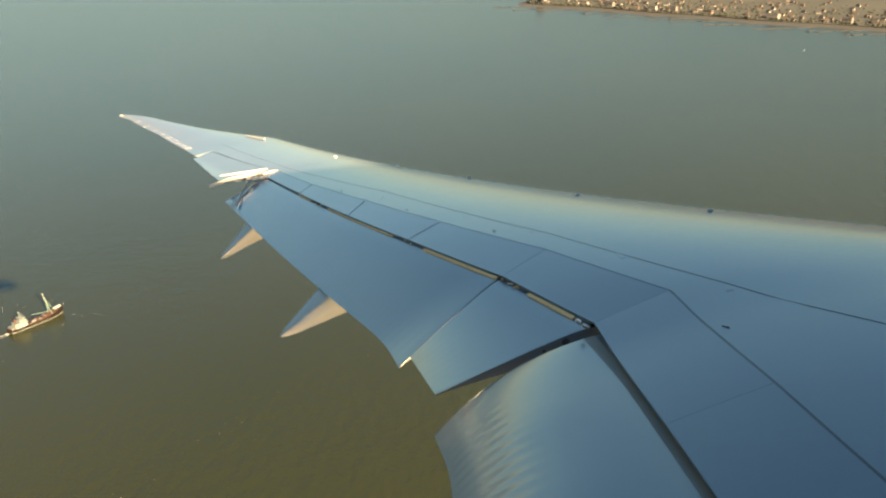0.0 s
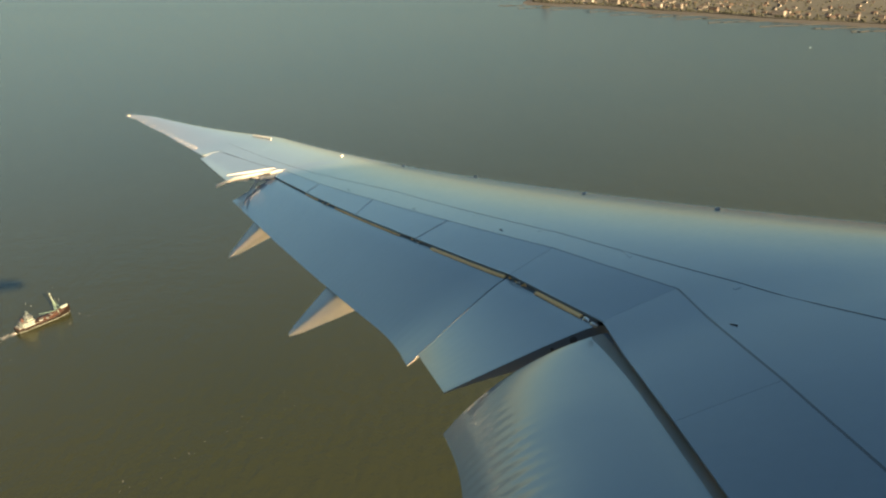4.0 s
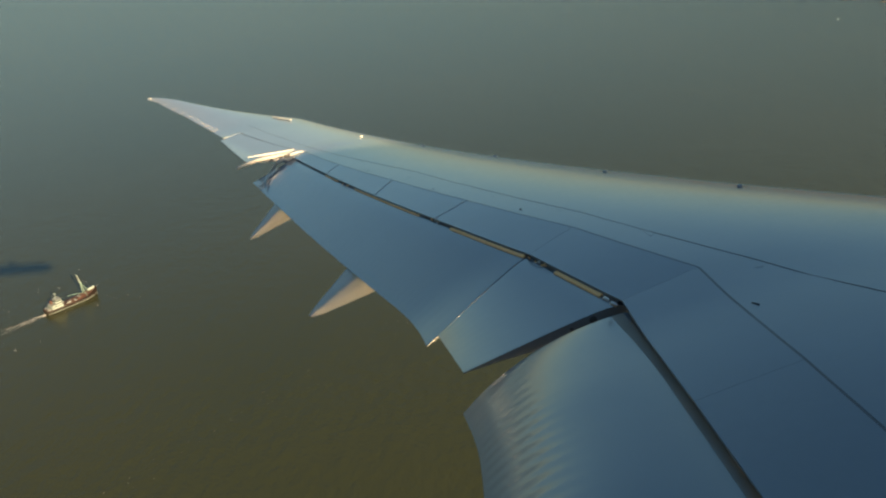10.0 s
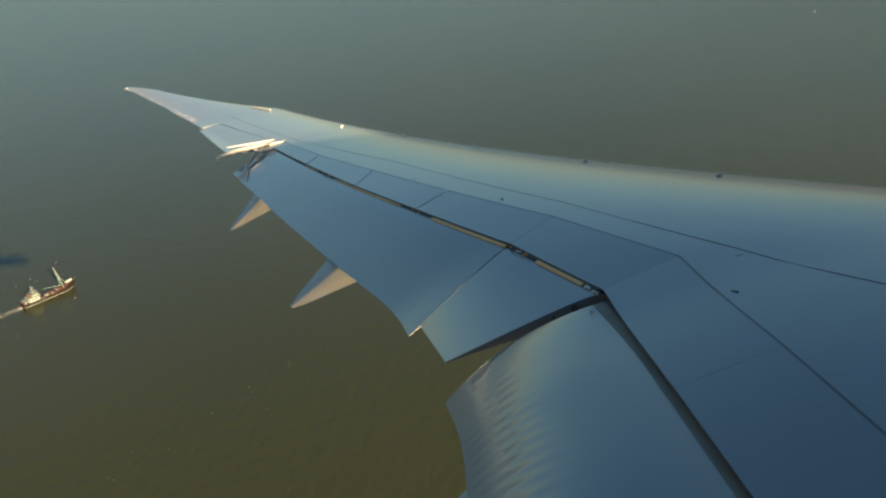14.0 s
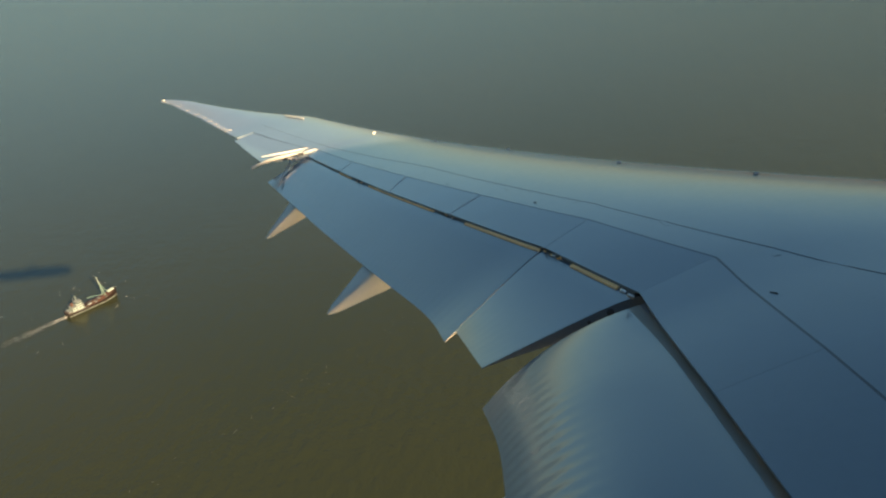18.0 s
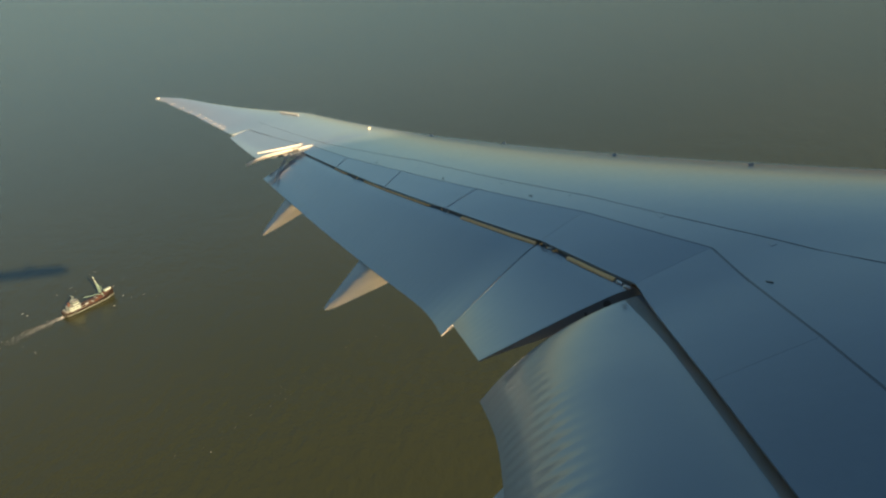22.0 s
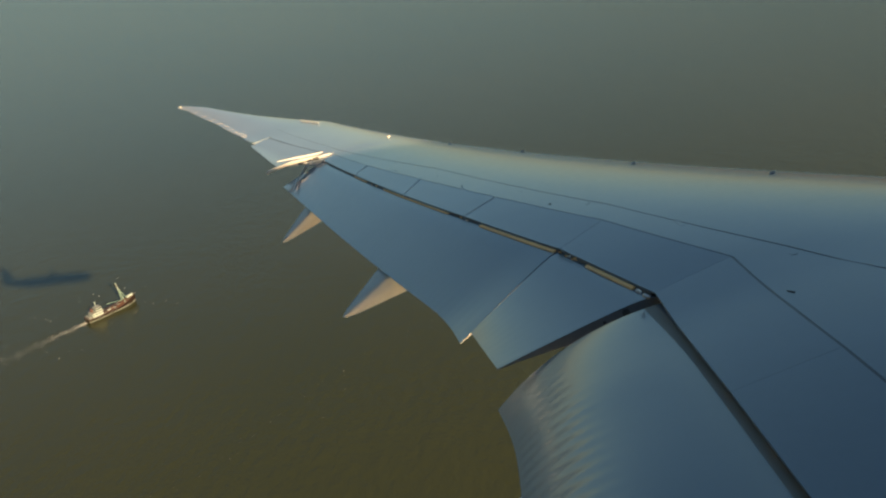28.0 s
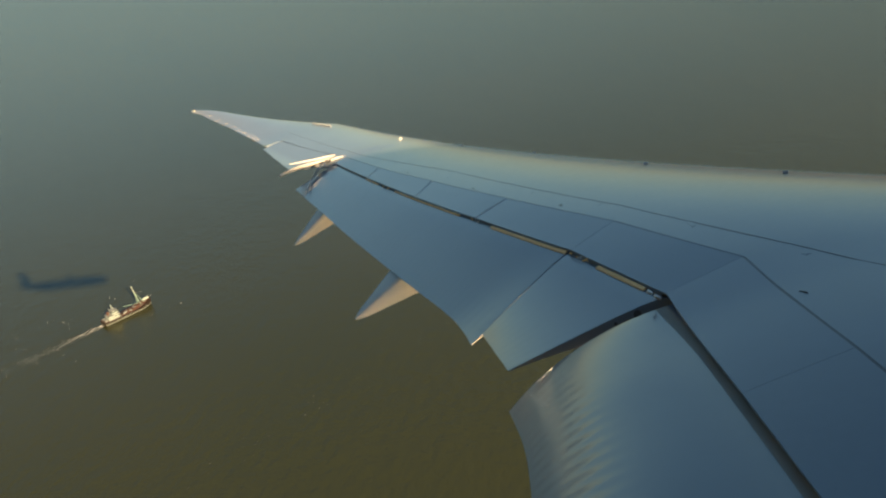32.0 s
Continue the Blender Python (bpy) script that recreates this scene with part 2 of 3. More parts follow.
# the fin, tailplanes and far wing, which only cast the shadow on the sea
def blade(bm, stations, thick):
    """A tapered surface: stations of (x lead, x trail, y, z)."""
    rings = []
    for xl, xt, y, z, nx in stations:
        ring = []
        for i in range(16):
            w = 2 * math.pi * i / 16
            x = lerp(xl, xt, (1 - math.cos(w)) / 2)
            off = thick * (xl - xt) * math.sin(w) * (1.0 if w < math.pi else 1.0)
            ring.append((x, y + off * nx, z + off * (1 - nx)))
        rings.append(ring)
    return loft(bm, rings)


part("fin", blade(bmesh.new(), [(-26.5, -34.5, 0, 3.6, 1), (-33.0, -36.5, 0, 12.2, 1)], 0.05), WHITE_PAINT, airliner, "white tail fin")
for side in (1, -1):
    part("tailplane", blade(bmesh.new(), [(-29.5, -35.0, 0.6 * side, 2.6, 0), (-35.0, -37.2, 9.6 * side, 3.6, 0)], 0.05), WHITE_PAINT, airliner)
part("wing", wing_skin(-1), WING_PAINT, airliner, "grey wing on the far side of the cabin")

wing = part("wing", wing_skin(1), WING_PAINT, airliner, "long grey swept wing with a raked tip", sharp=28.0)

# spoilers: seven hinged panels before the flaps
# half the gap at each joint between panels, from the tip inwards
GAPS = (0.004, 0.0016, 0.0018, 0.004, 0.0030, 0.0012, 0.0014, 0.004)
STEP = (0.005, 0.005, 0.005)
for i in range(7):
    (fa0, fy0), (fa1, fy1) = SPOILER_FRONT[i], SPOILER_FRONT[i + 1]
    (ba0, by0), (ba1, by1) = SPOILER_BACK[i], SPOILER_BACK[i + 1]
    top, low = [], []
    for r in range(9):
        t = r / 8
        row_t, row_l = [], []
        for s in range(9):
            v = lerp(GAPS[i] / abs(fy0 - fy1), 1 - GAPS[i + 1] / abs(fy0 - fy1), s / 8)
            a = lerp(lerp(fa0, fa1, v) + (0.002 if i < 5 else 0.004), lerp(ba0, ba1, v), t)
            y = lerp(lerp(fy0, fy1, v), lerp(by0, by1, v), t)
            z = spoiler_z(a, y) + 0.004
            row_t.append((-a, y, z))
            row_l.append((-a, y, z - lerp(0.07, 0.014, t)))
        top.append(row_t)
        low.append(row_l)
    part("spoiler", slab(bmesh.new(), top, low), WING_PAINT, wing)
    # white strip painted for the sunlit edge where two panels meet
    if i in (0, 1, 2):
        strip_t, strip_l = [], []
        for r in range(6):
            t = r / 5
            a, y = lerp(fa1, ba1, t), lerp(fy1, by1, t)
            z = spoiler_z(a, y)
            strip_t.append([(-a, y + 0.02, z + STEP[i]), (-a, y - 0.02, z + STEP[i])])
            strip_l.append([(-a, y + 0.02, z - 0.06), (-a, y - 0.02, z - 0.06)])
        part("sunlit_edge", slab(bmesh.new(), strip_t, strip_l), EDGE_WHITE, wing, "thin white strip painted for the sunlit edge between spoilers")


# flaps: hinge and tail points along the span, each section rounded in front and thin behind
def flap_rings(hinges, tails, thick=0.15, bulge=0.055, peak=0.28, steps=26, wave=0.0, length=0.17, turn=None):
    """hinges and tails: points in aircraft axes at the same stations along the span. wave: height of the dents
    between the ribs, which grow towards the tail. turn: the skin's slope in degrees at the nose and at the tail."""
    rings = []
    h = [Vector(p) for p in hinges]
    t = [Vector(p) for p in tails]
    span = (h[-1] - h[0]).normalized()
    n = len(h)
    if turn:
        us = np.linspace(0.0, 1.0, 161)
        drop = np.cumsum(np.tan(np.radians(turn[0] + (turn[1] - turn[0]) * us ** 1.05))) / 161
        rise = [float(v) for v in (drop[-1] * us - drop)[::10]]
    for i in range(steps + 1):
        f = i / steps * (n - 1)
        k = min(int(f), n - 2)
        w = f - k

        def smooth(pts):
            p0, p1, p2, p3 = pts[max(k - 1, 0)], pts[k], pts[k + 1], pts[min(k + 2, n - 1)]
            return 0.5 * (2 * p1 + (p2 - p0) * w + (2 * p0 - 5 * p1 + 4 * p2 - p3) * w * w + (3 * p1 - p0 - 3 * p2 + p3) * w ** 3)
        H, T = smooth(h), smooth(t)
        along = T - H
        c = along.length
        along /= c
        up = along.cross(span).normalized()
        if up.z < 0:
            up = -up
        ring = []
        for j in range(17):
            u = 1 - j / 16
            if turn:
                v = rise[round(u * 16)] * (1.0 - 0.3 * max(0.0, 1.0 - f / 1.6) ** 2)
            else:
                v = bulge * math.sin(math.pi * u ** (math.log(0.5) / math.log(peak))) if u > 0 else 0.0
            grow = min(max((u - 0.50) / 0.30, 0.0), 1.0)
            dent = wave * grow * grow * (3 - 2 * grow) * math.sin(2 * math.pi * (H + T).y / 2 / length) * (0.75 + 0.25 * math.sin(1.7 * H.y + 0.6))
            ring.append(H + along * (u * c) + up * (v * c + dent))
        for j in range(1, 8):
            w2 = math.pi * j / 8
            ring.append(H - along * (0.45 * thick * c * math.sin(w2)) - up * (thick * c * (1 - math.cos(w2)) / 2))
        for j in range(13):
            u = j / 12
            ring.append(H + along * (u * c) - up * (thick * c * (1 - u) ** 1.3 + 0.008 * c))
        rings.append([tuple(p) for p in ring])
    return rings


def hinge(y, back=0.03, drop=0.05):
    a = spoiler_back(y) + back
    return (-a, y, spoiler_z(a, y) - drop)


OUT_H = [hinge(y) for y in (11.91, 12.7, 15.0, 18.0, 21.15)]
OUT_T = [(-12.23, 11.66, -0.05), (-12.50, 12.66, 0.14), (-13.34, 14.59, 0.52), (-14.66, 17.51, 1.20), (-16.33, 21.21, 2.14)]
outboard_flap = part("outboard_flap", loft(bmesh.new(), flap_rings(OUT_H, OUT_T, bulge=0.016, steps=440, wave=0.0004)), FLAP_PAINT, wing, "long grey outboard flap, lowered")
FPN_H = [hinge(y) for y in (10.02, 10.9, 11.885)]
FPN_T = [(-11.850, 10.016, 0.022), (-11.967, 10.702, 0.072), (-12.084, 11.388, 0.122)]
flaperon = part("flaperon", loft(bmesh.new(), flap_rings(FPN_H, FPN_T, bulge=0.016, steps=90, wave=0.0004)), FLAP_PAINT, wing, "grey flaperon, lowered")
INB_H = [hinge(9.90, 0.02, 0.085)] + [hinge(y, -0.05, 0.085) for y in (8.9, 7.9, 6.6, 5.6)] + [(-10.7, 4.4, -0.36), (-10.75, 3.0, -0.62)]
INB_T = [(-11.89, 9.77, -0.306), (-11.81, 8.79, -0.285), (-11.81, 7.94, -0.317), (-11.87, 6.62, -0.367), (-11.95, 5.35, -0.433), (-12.00, 4.16, -0.530), (-12.09, 2.93, -0.770)]
inboard_flap = part("inboard_flap", loft(bmesh.new(), flap_rings(INB_H, INB_T, thick=0.16, steps=380, wave=0.0016, turn=(-18.0, 32.0))), FLAP_PAINT, wing, "broad curved grey inboard flap, lowered")

# strip on the inboard flap's nose, painted as the dark reflection under the spoilers
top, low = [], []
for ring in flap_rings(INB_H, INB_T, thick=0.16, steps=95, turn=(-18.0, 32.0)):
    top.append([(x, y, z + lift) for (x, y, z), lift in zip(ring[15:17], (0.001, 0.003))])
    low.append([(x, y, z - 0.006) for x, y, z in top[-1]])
part("reflection_strip", slab(bmesh.new(), top, low), NOSE_REFLECTION, inboard_flap, "dull sand-grey strip along the flap's nose, painted for a dark reflection")

# aileron
top, low = [], []
for r in range(9):
    t = r / 8
    rt, rl = [], []
    for s in range(13):
        v = s / 12
        y = lerp(21.75, 24.84, v)
        a = lerp(table(y, (21.70, 24.87), (15.39, 17.41)), lerp(16.56, 17.97, v), t)
        z = top_z(a, y) + 0.003 - 0.06 * t * t
        rt.append((-a, y, z))
        rl.append((-a, y, z - lerp(0.2, 0.012, t)))
    top.append(rt)
    low.append(rl)
part("aileron", slab(bmesh.new(), top, low), WING_PAINT, wing, "grey aileron, slightly drooped")

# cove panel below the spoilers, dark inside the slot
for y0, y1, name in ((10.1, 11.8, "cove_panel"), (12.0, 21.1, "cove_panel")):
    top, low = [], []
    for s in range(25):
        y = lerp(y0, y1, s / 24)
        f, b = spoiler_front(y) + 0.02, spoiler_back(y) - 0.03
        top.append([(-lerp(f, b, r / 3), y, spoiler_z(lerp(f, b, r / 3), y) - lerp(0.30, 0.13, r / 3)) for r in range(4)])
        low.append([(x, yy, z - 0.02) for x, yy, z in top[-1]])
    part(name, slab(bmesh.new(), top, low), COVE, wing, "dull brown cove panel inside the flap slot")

# unseen pale lip added under the two inner spoilers, brightening the inboard flap's reflection
for y0, y1 in ((5.6, 7.85), (7.95, 9.85)):
    top, low = [], []
    for i in range(13):
        y = lerp(y0, y1, i / 12)
        row = []
        for d, sink in ((0.01, 0.018), (0.10, 0.026), (0.24, 0.045), (0.29, 0.10), (0.31, 0.24)):
            a = spoiler_back(y) - d
            row.append((-a, y, spoiler_z(a, y) - sink))
        top.append(row)
        low.append([(x, yy, z - 0.006) for x, yy, z in row])
    part("bounce_lip", slab(bmesh.new(), top, low), BOUNCE_LIP, wing, "pale sand lip added under the spoiler to lighten the slot")

# flap track fairings: canoes with a flat top and a deep keel that droop from under the flaps
def tail_at(y, tails):
    """The point of a flap's tail edge at that distance out."""
    pts = sorted(tails, key=lambda p: p[1])
    ys = [p[1] for p in pts]
    return Vector((table(y, ys, [p[0] for p in pts]), y, table(y, ys, [p[2] for p in pts])))


def fairing(tip, inner, outer, keel):
    """A tapering body from the tip to the section inner, outer, keel below the flap's edge, and on under the flap."""
    tip, a, b, c = Vector(tip), Vector(inner), Vector(outer), Vector(keel)
    mid = (a + b + c) / 3
    section = [a, b, lerp(b, c, 0.55) + (b - a) * 0.10, lerp(b, c, 0.92), c + (c - mid) * 0.02, lerp(a, c, 0.92), lerp(a, c, 0.5) + (a - b) * 0.06]
    for turn in range(2):
        cut = []
        for p, q in zip(section, section[1:] + section[:1]):
            cut += [lerp(p, q, 0.16), lerp(p, q, 0.84)]
        section = cut
    rings = []
    for i in range(15):
        t = i / 14
        k = math.sqrt(0.004 + 0.02 * min(t * 6, 1.0)) + (1.0 - math.sqrt(0.024)) * t
        base = lerp(tip, mid, t)
        rings.append([tuple(base + (p - mid) * k) for p in section])
    for i in range(1, 9):
        t = i / 8
        base = mid + Vector((1.5, 0.12, 0.30)) * t - Vector((0, 0, 0.05))
        k = math.sqrt(max(0.03, 1 - t * t)) * 0.95
        rings.append([tuple(base + (p - mid) * k) for p in section])
    return loft(bmesh.new(), rings)


UNDER = Vector((0.015, 0.0, -0.035))
for tip, y_in, y_out, keel, tails in (((-14.05, 14.33, -0.03), 14.60, 15.08, (-13.03, 14.75, 0.22), OUT_T), ((-15.94, 18.8, 0.95), 18.95, 19.42, (-15.11, 19.15, 1.29), OUT_T), ((-12.07, 7.57, -0.45), 7.52, 8.02, (-11.73, 7.73, -0.66), INB_T)):
    part("flap_track_fairing", fairing(tip, tail_at(y_in, tails) + UNDER, tail_at(y_out, tails) + UNDER, keel), FAIRING_PAINT, wing, "pointed cream flap track fairing", sharp=40.0)

# curved white end fairing beside the aileron, swept down behind the wing
def bar(name, points, widths, depths, mat, label=""):
    """A rounded bar through the points; widths run out along the wing, depths up and down."""
    rings = []
    for p, w, d in zip(points, widths, depths):
        rings.append([(p[0], p[1] + math.copysign(abs(math.cos(q)) ** 0.6, math.cos(q)) * w / 2, p[2] + math.copysign(abs(math.sin(q)) ** 0.6, math.sin(q)) * d / 2) for q in [math.pi * (k + 0.5) / 6 for k in range(12)]])
    return part(name, loft(bmesh.new(), rings), mat, wing, label)


bar("end_fairing", ((-15.45, 21.5, 2.76), (-15.66, 21.5, 2.745), (-15.87, 21.5, 2.72), (-16.03, 21.5, 2.70), (-16.24, 21.5, 2.667), (-16.42, 21.5, 2.62), (-16.59, 21.5, 2.572), (-16.74, 21.5, 2.522)),
    (0.06, 0.08, 0.09, 0.09, 0.09, 0.09, 0.08, 0.07), (0.03, 0.06, 0.08, 0.09, 0.09, 0.09, 0.08, 0.07), EDGE_WHITE, "curved white end fairing beside the aileron")
# white bar put in for the aileron's inner edge lit by the sun
bar("aileron_end_strip", ((-15.354, 21.720, 2.877), (-15.538, 21.720, 2.853), (-15.820, 21.720, 2.823), (-16.172, 21.720, 2.800), (-16.510, 21.720, 2.776)), (0.02, 0.03, 0.04, 0.04, 0.02), (0.015, 0.035, 0.045, 0.04, 0.02), EDGE_WHITE, "thin white strip for the sunlit edge of the aileron's inner end")
bar("end_cap", ((-15.03, 21.38, 2.80), (-15.25, 21.38, 2.77), (-15.48, 21.36, 2.70), (-15.60, 21.36, 2.63)), (0.03, 0.08, 0.10, 0.06), (0.02, 0.06, 0.10, 0.06), EDGE_WHITE, "white tapered cap at the end of the spoilers")
# solid dark plugs, painted as the shade inside the cap's holes
bar("hole_plug", ((-15.40, 21.29, 2.71), (-15.54, 21.29, 2.70)), (0.09, 0.09), (0.09, 0.09), DARK, "dark plug painted for the shaded hole in the end cap")
bar("hole_plug", ((-15.60, 21.42, 2.70), (-15.72, 21.42, 2.685)), (0.07, 0.06), (0.06, 0.05), DARK, "dark plug painted for the shaded hole in the end cap")
bar("fork_arm", ((-15.66, 21.22, 2.65), (-15.781, 21.128, 2.467), (-15.881, 20.924, 2.269), (-15.864, 20.296, 2.005)), (0.04, 0.04, 0.04, 0.03), (0.04, 0.04, 0.04, 0.03), EDGE_WHITE, "pale bent fork arm at the flap's outer end")
bar("fork_arm", ((-15.56, 21.18, 2.61), (-15.7, 21.18, 2.54), (-15.757, 21.069, 2.444), (-15.798, 20.867, 2.264)), (0.035, 0.035, 0.035, 0.025), (0.035, 0.035, 0.035, 0.025), EDGE_WHITE, "pale bent fork arm at the flap's outer end")

# brackets standing on the leading edge
for a, y in ((13.70, 21.84), (12.19, 19.91), (10.77, 17.85), (9.26, 15.04), (7.95, 12.90)):
    bm = bmesh.new()
    block(bm, on_wing(a, y, 0.015), (0.075, 0.042, 0.03), bevel=0.009)
    part("slat_bracket", bm, EDGE_WHITE, wing, "small white bracket on the leading edge")

# static wicks along the raked tip
for i in range(10):
    v = i / 9
    y = lerp(25.8, 29.6, v ** 1.5)
    a = trail(y)
    bm = bmesh.new()
    z = (top_z(a, y) + low_z(a, y)) / 2
    p0, p1 = Vector((-a + 0.17, y, top_z(a - 0.17, y) + 0.014)), Vector((-a - 0.03, y - 0.01, z + 0.014))
    d = (p1 - p0).normalized()
    s = d.cross(Vector((0, 0, 1))).normalized()
    u = s.cross(d)
    rings = [[tuple(lerp(p0, p1, t) + s * (r * math.cos(w * math.pi / 3)) + u * (r * math.sin(w * math.pi / 3))) for w in range(6)] for t, r in ((0, 0.0030), (0.4, 0.0030), (1, 0.0022))]
    part("static_wick", loft(bm, rings), EDGE_WHITE, wing)

# panel seam along the rear spar
def ribbon(points, width, lift=0.004, mat=SEAM, name="panel_seam", steps=40, label=""):
    top, low = [], []
    ys = [p[1] for p in points][::-1]
    aa = [p[0] for p in points][::-1]
    for i in range(steps + 1):
        y = lerp(ys[0], ys[-1], i / steps)
        a = table(y, ys, aa)
        top.append([on_wing(a - width / 2, y, lift), on_wing(a + width / 2, y, lift)])
        low.append([on_wing(a - width / 2, y, lift - 0.012), on_wing(a + width / 2, y, lift - 0.012)])
    part(name, slab(bmesh.new(), top, low), mat, wing, label)


ribbon(((17.26, 25.41), (12.40, 17.33)), 0.0025, mat=FILLER, label="hair-thin panel seam")
ribbon(((12.40, 17.33), (10.14, 12.74), (9.60, 11.40)), 0.0035, mat=FILLER, label="hair-thin panel seam")
ribbon(((9.60, 11.40), (9.02, 9.96), (8.49, 8.49), (7.4, 5.4)), 0.006, label="thin dark panel seam")
ribbon(tuple((a - 0.009, y) for a, y in SPOILER_FRONT[:6]), 0.026, lift=-0.004, label="dark sealed joint before the spoilers")
ribbon(tuple((a - 0.009, y) for a, y in SPOILER_FRONT[5:]), 0.038, lift=-0.003, label="dark sealed joint before the spoilers")
ribbon(((17.40, 24.80), (15.40, 21.75)), 0.026, lift=0.0045, label="dark joint before the aileron")

# small faint markings and access plates on the skin
for a, y, la, ly in ((9.62, 11.35, 0.05, 0.22), (11.12, 14.55, 0.05, 0.20), (12.45, 17.0, 0.05, 0.20), (9.05, 9.75, 0.06, 0.05), (10.35, 13.0, 0.06, 0.05)):
    top = [[on_wing(a + u * la, y + v * ly, 0.003) for v in (-0.5, 0, 0.5)] for u in (-0.5, 0.5)]
    low = [[(p[0], p[1], p[2] - 0.01) for p in r] for r in top]
    part("access_plate", slab(bmesh.new(), top, low), WING_PAINT, wing, "small faint grey plate on the wing skin")

# hinge bumps along the spoilers' front edge
for a, y in ((13.30, 18.14), (12.02, 15.69), (10.82, 13.43), (9.40, 9.01)):
    bm = bmesh.new()
    block(bm, on_wing(a, y, 0.002), (0.09, 0.012, 0.016), turn=pose(0, 0, 0, 0, 0, -70), bevel=0.004)
    part("hinge_cover", bm, SEAM, wing, "small dark hinge cover")

# seals and brackets in the slot between spoilers and flaps
def slot_strip(y0, y1, out, drop, wide, mat, label):
    top, low = [], []
    for i in range(13):
        y = lerp(y0, y1, i / 12)
        a = spoiler_back(y)
        z = spoiler_z(a, y) - drop
        top.append([(-(a + out), y, z), (-(a + out + wide), y, z - wide * 0.55)])
        low.append([(x, yy, zz - 0.015) for x, yy, zz in top[-1]])
    part("slot_seal", slab(bmesh.new(), top, low), mat, wing, label)


# strips whose warm colour has the sunlight painted in
for y0, y1, wide in ((10.30, 11.20, 0.034), (11.92, 13.75, 0.034), (14.75, 17.4, 0.020), (18.3, 19.0, 0.016)):
    slot_strip(y0, y1, 0.004, 0.024, wide, SUNLIT_SAND, "metal seal strip in the flap slot, sand-coloured as if sunlit")
for y0, y1 in ((10.05, 11.80), (12.0, 16.0), (16.0, 21.0)):
    slot_strip(y0, y1, -0.012, 0.02, 0.012, SEAL, "dark rubber seal under the spoiler edge")

rng = random.Random(5)
for y in (11.45, 11.62, 11.80, 14.15, 14.38, 17.75, 17.95, 21.05):
    a = spoiler_back(y) + 0.012
    z = spoiler_z(a, y)
    for k in range(4):
        bm = bmesh.new()
        block(bm, (-a + rng.uniform(-0.02, 0.02), y + rng.uniform(-0.10, 0.10), z - 0.026 + rng.uniform(-0.008, 0.008)),
              (rng.uniform(0.018, 0.032), rng.uniform(0.03, 0.06), rng.uniform(0.012, 0.020)), pose(0, 0, 0, rng.uniform(-20, 20), 25, rng.uniform(-30, 30)), 0.006)
        part("hinge_bracket", bm, rng.choice((SEAM, SUNLIT_SAND, SUNLIT_SAND, BARE)), wing, "small metal hinge bracket in the flap slot")


def rod(name, p0, p1, r, mat, label=""):
    p0, p1 = Vector(p0), Vector(p1)
    d = (p1 - p0).normalized()
    s = d.cross(Vector((0.3, 0.2, 1))).normalized()
    u = s.cross(d)
    rings = [[tuple(lerp(p0, p1, t) + (s * math.cos(w * math.pi / 6) + u * math.sin(w * math.pi / 6)) * (r * k)) for w in range(12)]
             for t, k in ((0, 0.8), (0.06, 1.0), (0.94, 1.0), (1, 0.8))]
    return part(name, loft(bmesh.new(), rings), mat, wing, label)


rod("actuator_rod", (-10.446, 10.020, 0.640), (-10.404, 10.020, 0.609), 0.020, BARE, "short polished actuator rod")
rod("actuator_rod", (-10.384, 10.020, 0.585), (-10.325, 10.020, 0.552), 0.020, BARE, "short polished actuator rod")

# pale strip along the leading edge where the raked tip begins
rod("edge_strip", (-16.65, 25.87, 4.095), (-15.97, 25.07, 3.885), 0.02, EDGE_WHITE, "short white strip on the leading edge")

# the flaperon's inner end: a grey rib, dark discs painted as shaded lightening holes
H0, T0 = Vector(FPN_H[0]), Vector(FPN_T[0])
ax = (T0 - H0).normalized()
outn = ax.cross((Vector(FPN_H[-1]) - H0).normalized()).normalized()
if outn.z < 0:
    outn = -outn
side = outn.cross(ax).normalized()
if side.y > 0:
    side = -side
for u, r in ((0.16, 0.038), (0.30, 0.018)):
    c = H0 + ax * (u * (T0 - H0).length) - outn * 0.035 + side * 0.002
    rings = [[tuple(c + side * o + (ax * math.cos(w * math.pi / 8) + outn * math.sin(w * math.pi / 8)) * rr) for w in range(16)] for o, rr in ((-0.004, r), (0.006, r), (0.008, r * 0.7))]
    part("hole_disc", loft(bmesh.new(), rings), DARK, wing, "round dark disc painted for a shaded hole in the end rib")

# clear lamp cover at the very tip
bm = bmesh.new()
block(bm, on_wing(21.84, 30.43, 0.0), (0.20, 0.05, 0.04), pose(0, 0, 0, 0, 0, -50), 0.012)
part("tip_lamp_cover", bm, EDGE_WHITE, wing, "white lamp cover on the wing tip")

